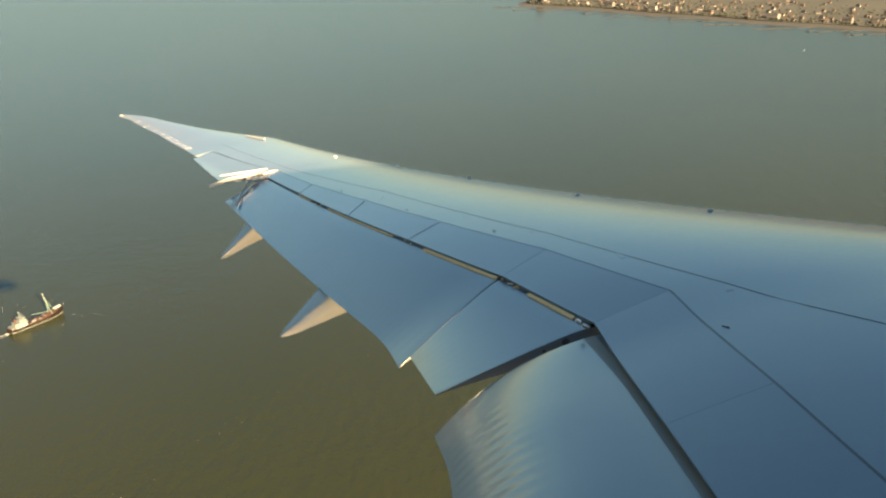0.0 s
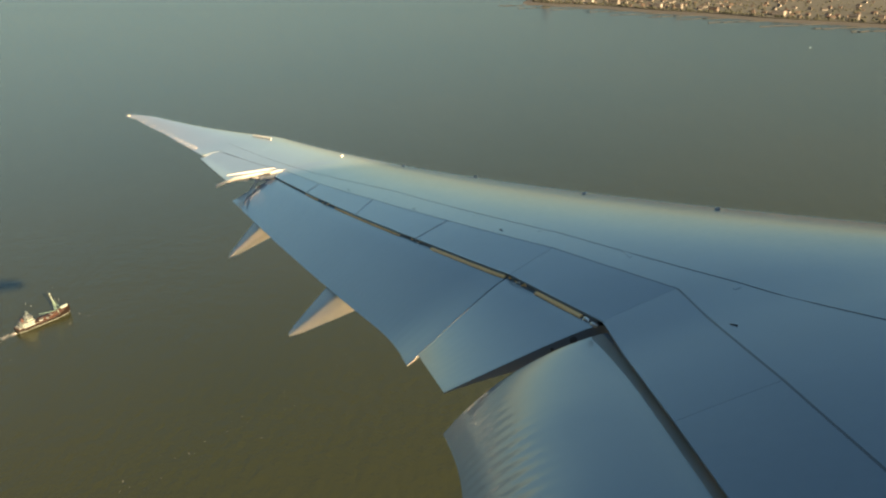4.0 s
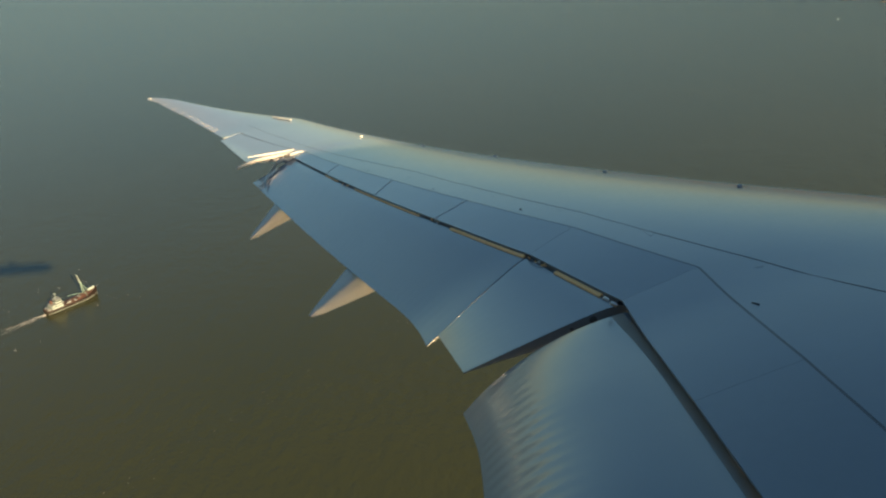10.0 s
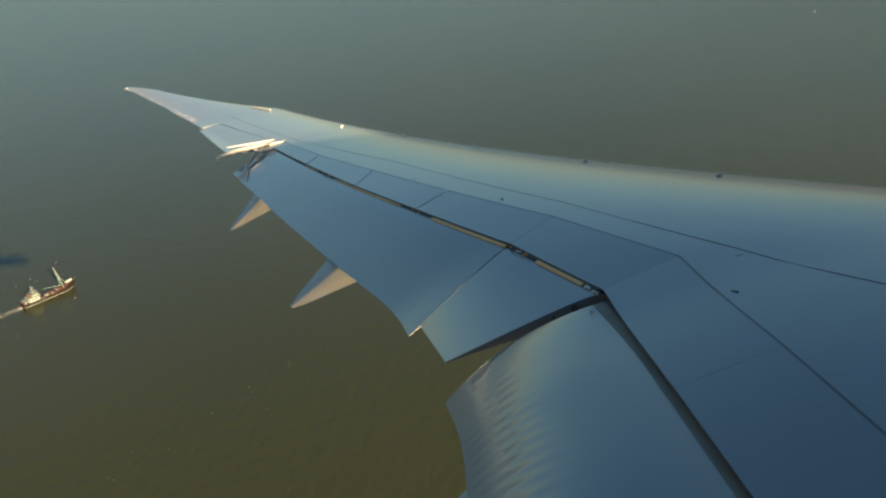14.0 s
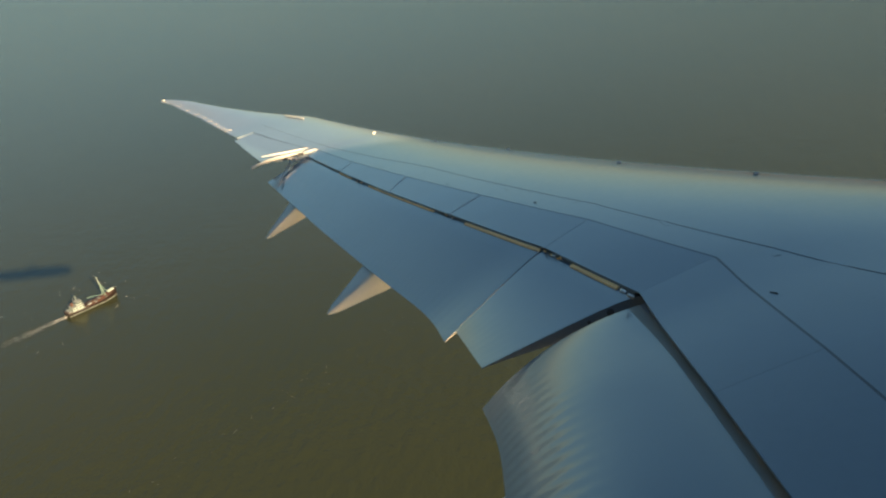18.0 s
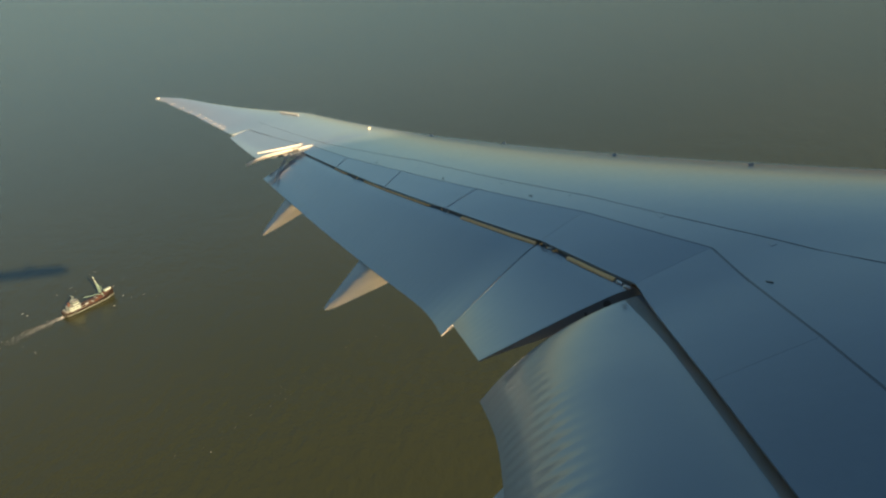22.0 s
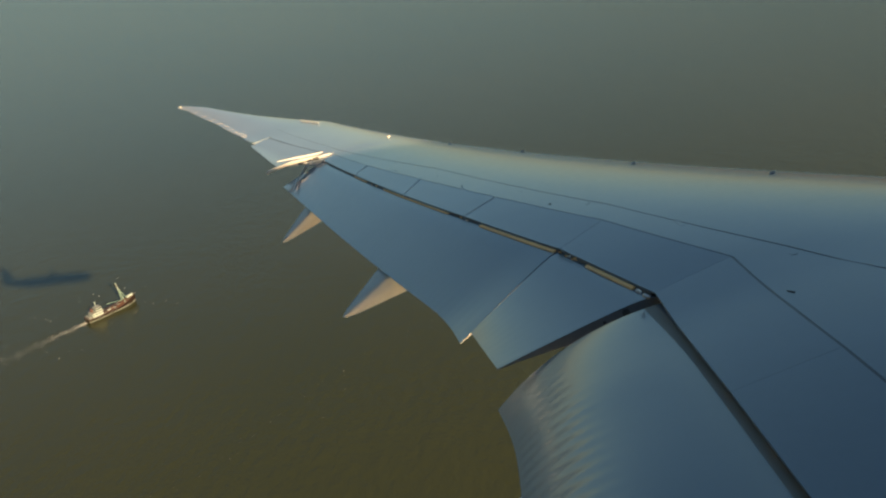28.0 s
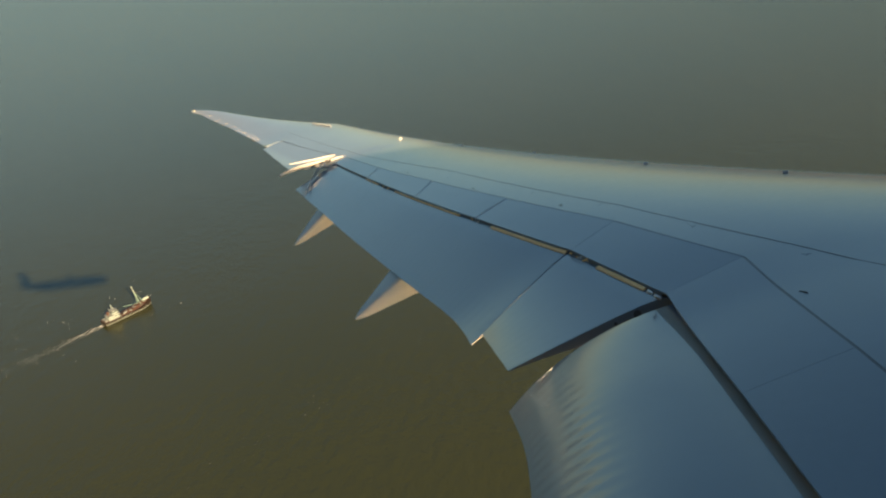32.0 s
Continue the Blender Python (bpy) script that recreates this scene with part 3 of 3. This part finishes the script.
# ---- the sea ----
def sea_material():
    m = bpy.data.materials.new("sea_water")
    m.use_nodes = True
    t = m.node_tree
    b = t.nodes["Principled BSDF"]
    g = t.nodes.new("ShaderNodeNewGeometry")
    big = t.nodes.new("ShaderNodeTexNoise")
    big.inputs["Scale"].default_value = 0.004
    big.inputs["Detail"].default_value = 6
    t.links.new(g.outputs["Position"], big.inputs["Vector"])
    ramp = t.nodes.new("ShaderNodeValToRGB")
    ramp.color_ramp.elements[0].position = 0.3
    ramp.color_ramp.elements[0].color = (0.0171, 0.0214, 0.0101, 1)
    ramp.color_ramp.elements[1].position = 0.75
    ramp.color_ramp.elements[1].color = (0.0211, 0.0241, 0.0101, 1)
    t.links.new(big.outputs[0], ramp.inputs[0])
    t.links.new(ramp.outputs[0], b.inputs["Base Color"])
    b.inputs["Roughness"].default_value = 0.27
    b.inputs["IOR"].default_value = 1.36
    add = None
    for scale, dist, stretch in ((0.06, 0.4, 0.5), (0.22, 0.42, 0.6), (0.8, 0.10, 0.8)):
        mp = t.nodes.new("ShaderNodeMapping")
        mp.inputs["Rotation"].default_value = (0, 0, radians(25))
        mp.inputs["Scale"].default_value = (scale, scale * stretch, scale)
        t.links.new(g.outputs["Position"], mp.inputs["Vector"])
        n = t.nodes.new("ShaderNodeTexNoise")
        n.inputs["Scale"].default_value = 1.0
        n.inputs["Detail"].default_value = 4
        t.links.new(mp.outputs[0], n.inputs["Vector"])
        bp = t.nodes.new("ShaderNodeBump")
        bp.inputs["Distance"].default_value = dist
        bp.inputs["Strength"].default_value = 1.0
        t.links.new(n.outputs[0], bp.inputs["Height"])
        if add:
            t.links.new(add.outputs[0], bp.inputs["Normal"])
        add = bp
    t.links.new(add.outputs[0], b.inputs["Normal"])
    return m


bm = bmesh.new()
for v in ((-60000, -60000), (60000, -60000), (60000, 60000), (-60000, 60000)):
    bm.verts.new((*v, SEA))
bm.faces.new(bm.verts)
sea = tagged(new("water", mesh_of("water", bm, sea_material())), "olive green rippled open sea in low sunlight", "sea", kind="structure")


# ---- boat ----
BOAT_PAINT = material("boat_white_paint", (0.11, 0.125, 0.13), rough=0.5, dirt=0.2, dirt_size=1.0)
BOAT_WHITE = material("boat_bright_white_paint", (0.165, 0.205, 0.205), rough=0.45, dirt=0.2, dirt_size=1.2)
BOAT_HULL = material("boat_dark_red_paint", (0.011, 0.007, 0.006), rough=0.45, dirt=0.3, dirt_size=1.0)
BOAT_DECK = material("rusty_deck", (0.050, 0.022, 0.015), rough=0.7, dirt=0.35, dirt_size=1.5)
BOAT_GREEN = material("pale_green_paint", (0.105, 0.165, 0.145), rough=0.45, dirt=0.2, dirt_size=1.0)
BOAT_GLASS = material("dark_window_glass", (0.02, 0.03, 0.035), rough=0.1, dirt=0.1)
FOAM = material("sea_foam", (0.48, 0.48, 0.48), rough=0.8, grain=0.5, dirt=0.3, dirt_size=0.6)
BOAT = Matrix.Translation((-212.5, 381.0, SEA)) @ Matrix.Rotation(math.atan2(24.9, 20.4), 4, 'Z') @ Matrix.Scale(0.92, 4)


def world_loft(bm, rings, m, cap=True):
    made = [[bm.verts.new(m @ Vector(p)) for p in ring] for ring in rings]
    n = len(rings[0])
    for a, b in zip(made, made[1:]):
        for i in range(n):
            j = (i + 1) % n
            bm.faces.new((a[i], a[j], b[j], b[i]))
    if cap:
        bm.faces.new(made[0][::-1])
        bm.faces.new(made[-1])
    return bm


def box(bm, centre, size, m, bevel=0.0, turn=None):
    made = bmesh.ops.create_cube(bm, size=1.0)["verts"]
    bmesh.ops.transform(bm, matrix=m @ Matrix.Translation(centre) @ (turn or Matrix.Identity(4)) @ Matrix.Diagonal((*size, 1)), verts=made)
    if bevel:
        bmesh.ops.bevel(bm, geom=list({e for v in made for e in v.link_edges}), offset=bevel, segments=2, affect='EDGES')
    return bm


def tube(bm, p0, p1, r, m, sides=8):
    p0, p1 = Vector(p0), Vector(p1)
    d = (p1 - p0).normalized()
    s = d.cross(Vector((0.31, 0.17, 1) if abs(d.z) < 0.9 else (1, 0.2, 0.1))).normalized()
    u = s.cross(d)
    return world_loft(bm, [[tuple(lerp(p0, p1, t) + (s * math.cos(2 * math.pi * w / sides) + u * math.sin(2 * math.pi * w / sides)) * r) for w in range(sides)] for t in (0, 1)], m)


def boat_beam(x):
    return 3.6 * max(0.02, 1 - max(0.0, (x - 4) / 12.2) ** 2.2) * (1 - 0.12 * max(0.0, (-x - 10) / 6))


def boat_sheer(x):
    return 1.9 + 0.012 * max(0.0, x) ** 2 + 0.004 * max(0.0, -x - 6) ** 2


boat = tagged(new("fishing_boat"), "dark-hulled workboat with white wheelhouse, steaming across the sea", "boat")
rings = []
for i in range(29):
    x = -16 + 32 * i / 28
    b, h = boat_beam(x), boat_sheer(x)
    rings.append([(x, b, h), (x * 0.995, b * 0.94, 0.6), (x * 0.97, b * 0.7, -0.5), (x * 0.97, -b * 0.7, -0.5), (x * 0.995, -b * 0.94, 0.6), (x, -b, h)])
part("hull", world_loft(bmesh.new(), rings, BOAT), BOAT_HULL, boat, "dark worn hull")
for side in (1, -1):
    rings = []
    for i in range(29):
        x = -16 + 32 * i / 28
        b, h = boat_beam(x) * side, boat_sheer(x)
        rings.append([(x, b * 1.0 + 0.06 * side, h - 0.1), (x, b + 0.06 * side, h + 0.25), (x, b - 0.06 * side, h + 0.25), (x, b - 0.06 * side, h - 0.1)])
    part("bulwark", world_loft(bmesh.new(), rings, BOAT), BOAT_HULL, boat, "dark bulwark rail")
rings = [[(x, boat_beam(x) * 0.96, boat_sheer(x) + 0.03), (x, boat_beam(x) * 0.96, boat_sheer(x) - 0.2), (x, -boat_beam(x) * 0.96, boat_sheer(x) - 0.2), (x, -boat_beam(x) * 0.96, boat_sheer(x) + 0.03)] for x in [-15.6 + 31 * i / 20 for i in range(21)]]
part("deck", world_loft(bmesh.new(), rings, BOAT), BOAT_DECK, boat, "dark worn deck")
house = part("wheelhouse", box(bmesh.new(), (-9.5, 0, 3.4), (6.9, 4.9, 2.8), BOAT, 0.2), BOAT_WHITE, boat, "white wheelhouse")
part("bridge", box(bmesh.new(), (-8.4, 0, 6.0), (3.4, 3.6, 2.1), BOAT, 0.18), BOAT_WHITE, boat)
part("window_band", box(bmesh.new(), (-8.4, 0, 6.3), (3.46, 3.66, 0.7), BOAT, 0.02), BOAT_GLASS, boat, "dark wheelhouse windows")
part("funnel", box(bmesh.new(), (-11.6, 0.6, 5.9), (1.2, 1.3, 2.4), BOAT, 0.2), BOAT_DECK, boat)
part("stern_gantry", box(bmesh.new(), (-14.6, 0, 3.0), (1.6, 5.2, 1.0), BOAT, 0.2), BOAT_PAINT, boat)
part("radar_mast", tube(bmesh.new(), (-8.6, 0, 7.2), (-8.8, 0, 10.6), 0.14, BOAT), BOAT_WHITE, boat)
part("radar_scanner", box(bmesh.new(), (-8.8, 0, 10.4), (0.3, 2.4, 0.3), BOAT, 0.05), BOAT_WHITE, boat)
for y in (2.4, -2.4):
    part("derrick_leg", tube(bmesh.new(), (8.4, y, 2.4), (7.2, 0, 11.5), 0.20, BOAT), BOAT_GREEN, boat, "pale green derrick leg")
part("derrick_leg", tube(bmesh.new(), (11.6, 0, 3.0), (7.2, 0, 11.5), 0.18, BOAT), BOAT_GREEN, boat, "pale green derrick leg")
for z in (5.4, 8.4):
    k = (11.5 - z) / 9.1
    part("derrick_brace", tube(bmesh.new(), (7.2 + 1.2 * k, 2.4 * k, z), (7.2 + 1.2 * k, -2.4 * k, z), 0.12, BOAT), BOAT_GREEN, boat)
part("mast_head", tube(bmesh.new(), (7.2, 0, 11.3), (6.4, 0, 16.2), 0.34, BOAT), BOAT_WHITE, boat, "white mast head")
part("boom", tube(bmesh.new(), (7.6, 0, 4.2), (-2.0, 0.4, 6.0), 0.16, BOAT), BOAT_GREEN, boat)
part("bow_drum", tube(bmesh.new(), (11.0, 0.2, 4.6), (14.8, 0.1, 5.1), 0.85, BOAT, 14), BOAT_WHITE, boat, "white drum on the bow")
rng = random.Random(11)
for i in range(9):
    x = -3.6 + i * 1.25
    c = (x, rng.uniform(-1.9, 1.9), 2.35 + 0.3)
    part("deck_crate", box(bmesh.new(), c, (rng.uniform(0.8, 1.8), rng.uniform(0.9, 2.0), rng.uniform(0.6, 1.1)), BOAT, 0.05, pose(0, 0, 0, 0, 0, rng.uniform(-25, 25))), rng.choice((BOAT_DECK, BOAT_PAINT, BOAT_HULL)), boat)

for side in (1, -1):
    rings = []
    for i in range(29):
        x = -16 + 32 * i / 28
        b = boat_beam(x) * side
        rings.append([(x * 0.995, b * 0.955 + 0.03 * side, 0.85), (x * 0.995, b * 0.945 + 0.03 * side, 0.55), (x * 0.995, b * 0.93, 0.55), (x * 0.995, b * 0.93, 0.85)])
    part("waterline_stripe", world_loft(bmesh.new(), rings, BOAT), BOAT_WHITE, boat, "thin white waterline stripe")
    for k in range(4):
        part("side_window", box(bmesh.new(), (-12.3 + 1.9 * k, 2.46 * side, 3.7), (0.8, 0.04, 0.7), BOAT, 0.01), BOAT_GLASS, boat)
    for k in range(7):
        x = -14.5 + 1.7 * k
        part("rail_post", tube(bmesh.new(), (x, boat_beam(x) * 0.97 * side, boat_sheer(x)), (x, boat_beam(x) * 0.97 * side, boat_sheer(x) + 1.0), 0.05, BOAT, 6), BOAT_WHITE, boat)
    part("top_rail", tube(bmesh.new(), (-14.5, boat_beam(-14.5) * 0.97 * side, boat_sheer(-14.5) + 1.0), (-4.3, boat_beam(-4.3) * 0.97 * side, boat_sheer(-4.3) + 1.0), 0.05, BOAT, 6), BOAT_WHITE, boat)
for z in (6.6, 7.5, 9.3, 10.2):
    k = (11.5 - z) / 9.1
    part("derrick_rung", tube(bmesh.new(), (7.2 + 1.2 * k, 2.4 * k, z), (7.2 + 1.2 * k, -2.4 * k, z), 0.08, BOAT, 6), BOAT_GREEN, boat)
part("life_raft", tube(bmesh.new(), (-6.5, 1.2, 5.22), (-6.5, -1.2, 5.22), 0.42, BOAT, 12), BOAT_WHITE, boat, "white life raft canister")
part("net_heap", box(bmesh.new(), (1.4, 0.2, 2.6), (3.4, 2.8, 0.9), BOAT, 0.4), BOAT_DECK, boat, "brown heap of nets on the deck")

part("house_roof", box(bmesh.new(), (-9.4, 0, 4.86), (7.6, 5.3, 0.14), BOAT, 0.03), BOAT_PAINT, boat)
part("bridge_roof", box(bmesh.new(), (-8.3, 0, 7.12), (4.0, 4.1, 0.14), BOAT, 0.03), BOAT_PAINT, boat)
# dark sheets on the wheelhouse front, painted as the shade inside doorways
for y in (-1.7, 1.1):
    part("doorway_shade", box(bmesh.new(), (-6.03, y, 3.0), (0.05, 0.9, 1.9), BOAT, 0.01), BOAT_GLASS, boat, "dark panel painted for the shade of an open doorway")
for x, y, top in ((-7.4, 1.4, 9.4), (-9.6, -1.3, 10.0), (-10.0, 1.2, 8.8)):
    part("antenna", tube(bmesh.new(), (x, y, 7.1), (x, y, top), 0.06, BOAT, 6), BOAT_WHITE, boat)
part("searchlight", tube(bmesh.new(), (-6.7, -0.9, 7.45), (-6.3, -0.9, 7.45), 0.28, BOAT, 10), BOAT_GLASS, boat)
part("winch", tube(bmesh.new(), (4.6, -1.3, 2.9), (4.6, 1.3, 2.9), 0.55, BOAT, 12), BOAT_PAINT, boat, "grey deck winch")
for y in (-2.6, 2.6):
    part("stay", tube(bmesh.new(), (14.6, y * 0.12, 3.9), (6.9, y * 0.05, 13.6), 0.05, BOAT, 6), BOAT_HULL, boat, "thin dark mast stay")
part("mast_band", tube(bmesh.new(), (6.72, 0, 14.2), (6.60, 0, 14.9), 0.38, BOAT, 10), BOAT_HULL, boat, "dark band round the mast head")

# a small launch far out, a white fleck on the water
FAR = Matrix.Translation((625.0, 1205.0, SEA)) @ Matrix.Rotation(0.5, 4, 'Z') @ Matrix.Scale(0.55, 4)
launch = tagged(new("motor_launch"), "small white motor launch far out on the sea", "boat")
rings = [[(x, w, 0.95 + 0.03 * x), (x * 0.95, w * 0.7, -0.2), (x * 0.95, -w * 0.7, -0.2), (x, -w, 0.95 + 0.03 * x)] for x, w in ((-3.4, 1.0), (-2.0, 1.15), (0.0, 1.2), (1.8, 0.95), (3.0, 0.45), (3.6, 0.06))]
part("hull", world_loft(bmesh.new(), rings, FAR), BOAT_WHITE, launch, "white hull")
part("cabin", box(bmesh.new(), (-0.3, 0, 1.5), (2.4, 1.7, 1.1), FAR, 0.15), BOAT_WHITE, launch)
part("window_band", box(bmesh.new(), (-0.2, 0, 1.65), (2.46, 1.76, 0.4), FAR, 0.02), BOAT_GLASS, launch, "dark cabin windows")
part("cabin_roof", box(bmesh.new(), (-0.3, 0, 2.1), (2.7, 1.9, 0.12), FAR, 0.03), BOAT_WHITE, launch)

# wake and foam flecks
def foam_patches(n, place, seed):
    r = random.Random(seed)
    bm = bmesh.new()
    for i in range(n):
        x, y, size = place(r)
        turn = r.uniform(0, 6.28)
        k = r.randint(6, 9)
        vs = []
        for j in range(k):
            w = 2 * math.pi * j / k
            q = size * r.uniform(0.5, 1.2)
            p = BOAT @ Vector((x + math.cos(w) * q * 1.8, y + math.sin(w) * q * 0.8, 0.0))
            vs.append(bm.verts.new((p.x, p.y, SEA + 0.03 + 0.0004 * i)))
        bm.faces.new(vs)
    return bm


def wake_place(r):
    d = r.random() ** 1.6 * 75
    return (-16.5 - d, r.gauss(0, 0.7 + d * 0.055) + math.sin(d * 0.05) * 1.0, r.uniform(0.05, 0.20) * max(0.35, 1 - d / 120))


def fleck_place(r):
    return (r.uniform(-60, 30), r.uniform(-30, 45), r.uniform(0.1, 0.32))


LINE_A, LINE_B = BOAT.inverted() @ Vector((-129.5, 230.0, SEA)), BOAT.inverted() @ Vector((-32.5, 343.5, SEA))


def line_place(r):
    p = lerp(LINE_A, LINE_B, r.random())
    return (p.x + r.gauss(0, 5.0), p.y + r.gauss(0, 5.0), r.uniform(0.05, 0.13))


for n, place, seed, label in ((70, line_place, 8, "thin broken line of foam drifting on the tide"), (800, wake_place, 3, "broken white wake behind the boat"), (46, fleck_place, 4, "scattered white foam flecks on the water")):
    ob = new("foam", mesh_of("foam", foam_patches(n, place, seed), FOAM))
    tagged(ob, label, "foam", kind="stuff")

# ---- the far shore ----
# shore colours are dulled and greyed, so the distance haze is painted in
LAND = material("grass_and_soil", (0.024, 0.028, 0.025), rough=0.9, grain=0.4, size=0.02, dirt=0.45, dirt_size=0.006)
SAND = material("beach_sand", (0.027, 0.029, 0.030), rough=0.85, grain=0.3, size=0.05, dirt=0.2, dirt_size=0.01)
STONE = material("groyne_stone", (0.012, 0.013, 0.013), rough=0.8, dirt=0.4, dirt_size=0.2)
WALLS = [material("hazed_cream_render", (0.088, 0.085, 0.083), rough=0.7, dirt=0.2), material("hazed_white_render", (0.165, 0.16, 0.157), rough=0.7, dirt=0.2),
         material("brick_wall", (0.062, 0.048, 0.042), rough=0.8, dirt=0.25)]
ROOFS = [material("hazed_red_tile_roof", (0.060, 0.043, 0.037), rough=0.75, dirt=0.3), material("slate_roof", (0.040, 0.039, 0.040), rough=0.6, dirt=0.3)]
LEAVES = material("tree_foliage", (0.016, 0.021, 0.014), rough=0.9, dirt=0.4, dirt_size=0.1)
SHORE_A, SHORE_D, SHORE_N = Vector((234, 2155)), Vector((0.637, -0.771)), Vector((0.771, 0.637))


def shore(s, d, z=0.0):
    """A point s metres along the shore and d metres inland."""
    bend = 0.012 * max(0.0, 120 - s) ** 2 + 12 * math.sin(s * 0.006) + 6 * math.sin(s * 0.021 + 1) + 0.00006 * max(0.0, s - 900) ** 2
    p = SHORE_A + SHORE_D * s + SHORE_N * (d + bend)
    return (p.x, p.y, SEA + z)


def shore_sheet(d_levels, s0, s1, n):
    bm = bmesh.new()
    grid = [[bm.verts.new(shore(lerp(s0, s1, i / n), d, z)) for d, z in d_levels] for i in range(n + 1)]
    for i in range(n):
        for j in range(len(d_levels) - 1):
            bm.faces.new((grid[i][j], grid[i + 1][j], grid[i + 1][j + 1], grid[i][j + 1]))
    return bm


tagged(new("beach", mesh_of("beach", shore_sheet(((-6, -0.8), (0, 0.15), (20, 1.2), (34, 2.4), (36, 2.4), (36.5, -1)), -260, 3200, 220), SAND)), "dull grey sand beach along the far shore", "beach", kind="structure")
tagged(new("ground", mesh_of("ground", shore_sheet(((35.5, -1), (35.5, 4.2), (60, 4.4), (200, 5.0), (600, 6.0), (2500, 8.0)), -260, 3200, 160), LAND)), "grey-brown coastal land behind the sea wall, dulled for haze", "ground", kind="structure")
rng = random.Random(21)
for i in range(16):
    s = 170 + i * 88 + rng.uniform(-12, 12)
    bm = bmesh.new()
    rings = []
    for k in range(14):
        d = 14 - k * rng.uniform(6.5, 8.5)
        c = Vector(shore(s - k * 6.5, d))
        h, w = rng.uniform(0.6, 1.1), rng.uniform(1.2, 2.0)
        along = Vector((*SHORE_D, 0))
        rings.append([tuple(c + along * w + Vector((0, 0, -1))), tuple(c + along * w * 0.6 + Vector((0, 0, h))), tuple(c - along * w * 0.6 + Vector((0, 0, h * rng.uniform(0.8, 1.1)))), tuple(c - along * w + Vector((0, 0, -1)))])
    world_loft(bm, rings, Matrix.Identity(4))
    tagged(new("groyne", mesh_of("groyne", bm, STONE)), "low dark stone groyne running out from the beach", "groyne", "groynes along the beach")


def house_thing(w, d, h, wall, roof, name="house", flat=False):
    top = new(name)
    I = Matrix.Identity(4)
    part("wall", box(bmesh.new(), (0, 0, h / 2), (w, d, h), I), wall, top)
    if flat:
        body = part("roof", box(bmesh.new(), (0, 0, h + 0.3), (w + 0.5, d + 0.5, 0.6), I), roof, top)
        for k in range(int(h // 5)):
            part("balcony_band", box(bmesh.new(), (0, 0, 3.5 + k * 5), (w + 1.2, d + 1.2, 0.9), I), WALLS[1], top)
    else:
        r = h * 0.45 + 1.2
        ring = [(-w / 2 - 0.4, -d / 2 - 0.4, h), (-w / 2 - 0.4, d / 2 + 0.4, h), (-w / 2 - 0.4, 0, h + r)]
        part("roof", world_loft(bmesh.new(), [ring, [(-p[0], p[1], p[2]) for p in ring]], I), roof, top)
        part("chimney", box(bmesh.new(), (w * 0.25, d * 0.1, h + r * 0.9), (0.9, 0.9, 2.2), I), WALLS[2], top)
    return top


TURN = math.atan2(SHORE_D.y, SHORE_D.x)
kinds = []
for w, d, h, wi, ri, label in ((7, 5, 3.4, 0, 0, "small pale grey house with a dull tiled roof near the shore"), (8, 5, 3.6, 0, 0, "pale house with a dull tiled roof near the shore"), (6, 5, 3.4, 2, 1, "small dark brick house with a slate roof near the shore"), (10, 5, 3.8, 1, 1, "long pale house with a slate roof near the shore")):
    kinds.append((w, d, h, WALLS[wi], ROOFS[ri], label))
made = [None] * 4
for i in range(230):
    k = rng.randrange(4)
    s, d = rng.uniform(120, 1500), 50 + abs(rng.gauss(0, 1)) * 170
    p = shore(s, d, 4.2)
    m = Matrix.Translation(p) @ Matrix.Rotation(TURN + rng.uniform(-0.4, 0.4), 4, 'Z')
    if made[k] is None:
        w, dd, h, wall, roof, label = kinds[k]
        made[k] = tagged(house_thing(w, dd, h, wall, roof), label, "house", "houses of the coastal town")
        made[k].matrix_basis = m
    else:
        copy_thing(made[k], m)
for s, d, w, dd, h, wi in ((118, 66, 10, 9, 27, 0), (136, 62, 8, 8, 19, 1), (262, 60, 24, 9, 9, 1), (330, 66, 28, 10, 11, 0), (470, 62, 18, 9, 10, 1), (520, 70, 16, 9, 11, 0), (610, 60, 20, 9, 9, 2), (760, 70, 24, 9, 10, 1), (905, 62, 18, 9, 10, 0), (1100, 72, 26, 10, 9, 1)):
    tower = tagged(house_thing(w, dd, h, WALLS[wi], ROOFS[1], "tower_block" if h > 15 else "apartment_block", True),
                   "tall pale tower block on the headland" if h > 15 else "pale seafront apartment block with balconies", "building")
    tower.matrix_basis = Matrix.Translation(shore(s, d, 4.2)) @ Matrix.Rotation(TURN, 4, 'Z')
bm = bmesh.new()
for i in range(1500):
    p = Vector(shore(rng.uniform(60, 1700), 40 + rng.uniform(0, 12) if i < 450 else 48 + abs(rng.gauss(0, 1)) * 190, 4.4))
    r = rng.uniform(1.6, 3.4)
    made_v = bmesh.ops.create_icosphere(bm, subdivisions=1, radius=r)["verts"]
    for v in made_v:
        v.co = p + Vector((v.co.x * rng.uniform(0.8, 1.4), v.co.y * rng.uniform(0.8, 1.4), (v.co.z + r * 0.6) * rng.uniform(0.6, 1.0)))
tagged(new("trees", mesh_of("trees", bm, LEAVES, 80)), "dark clumps of trees between the coastal houses", "trees", kind="stuff")
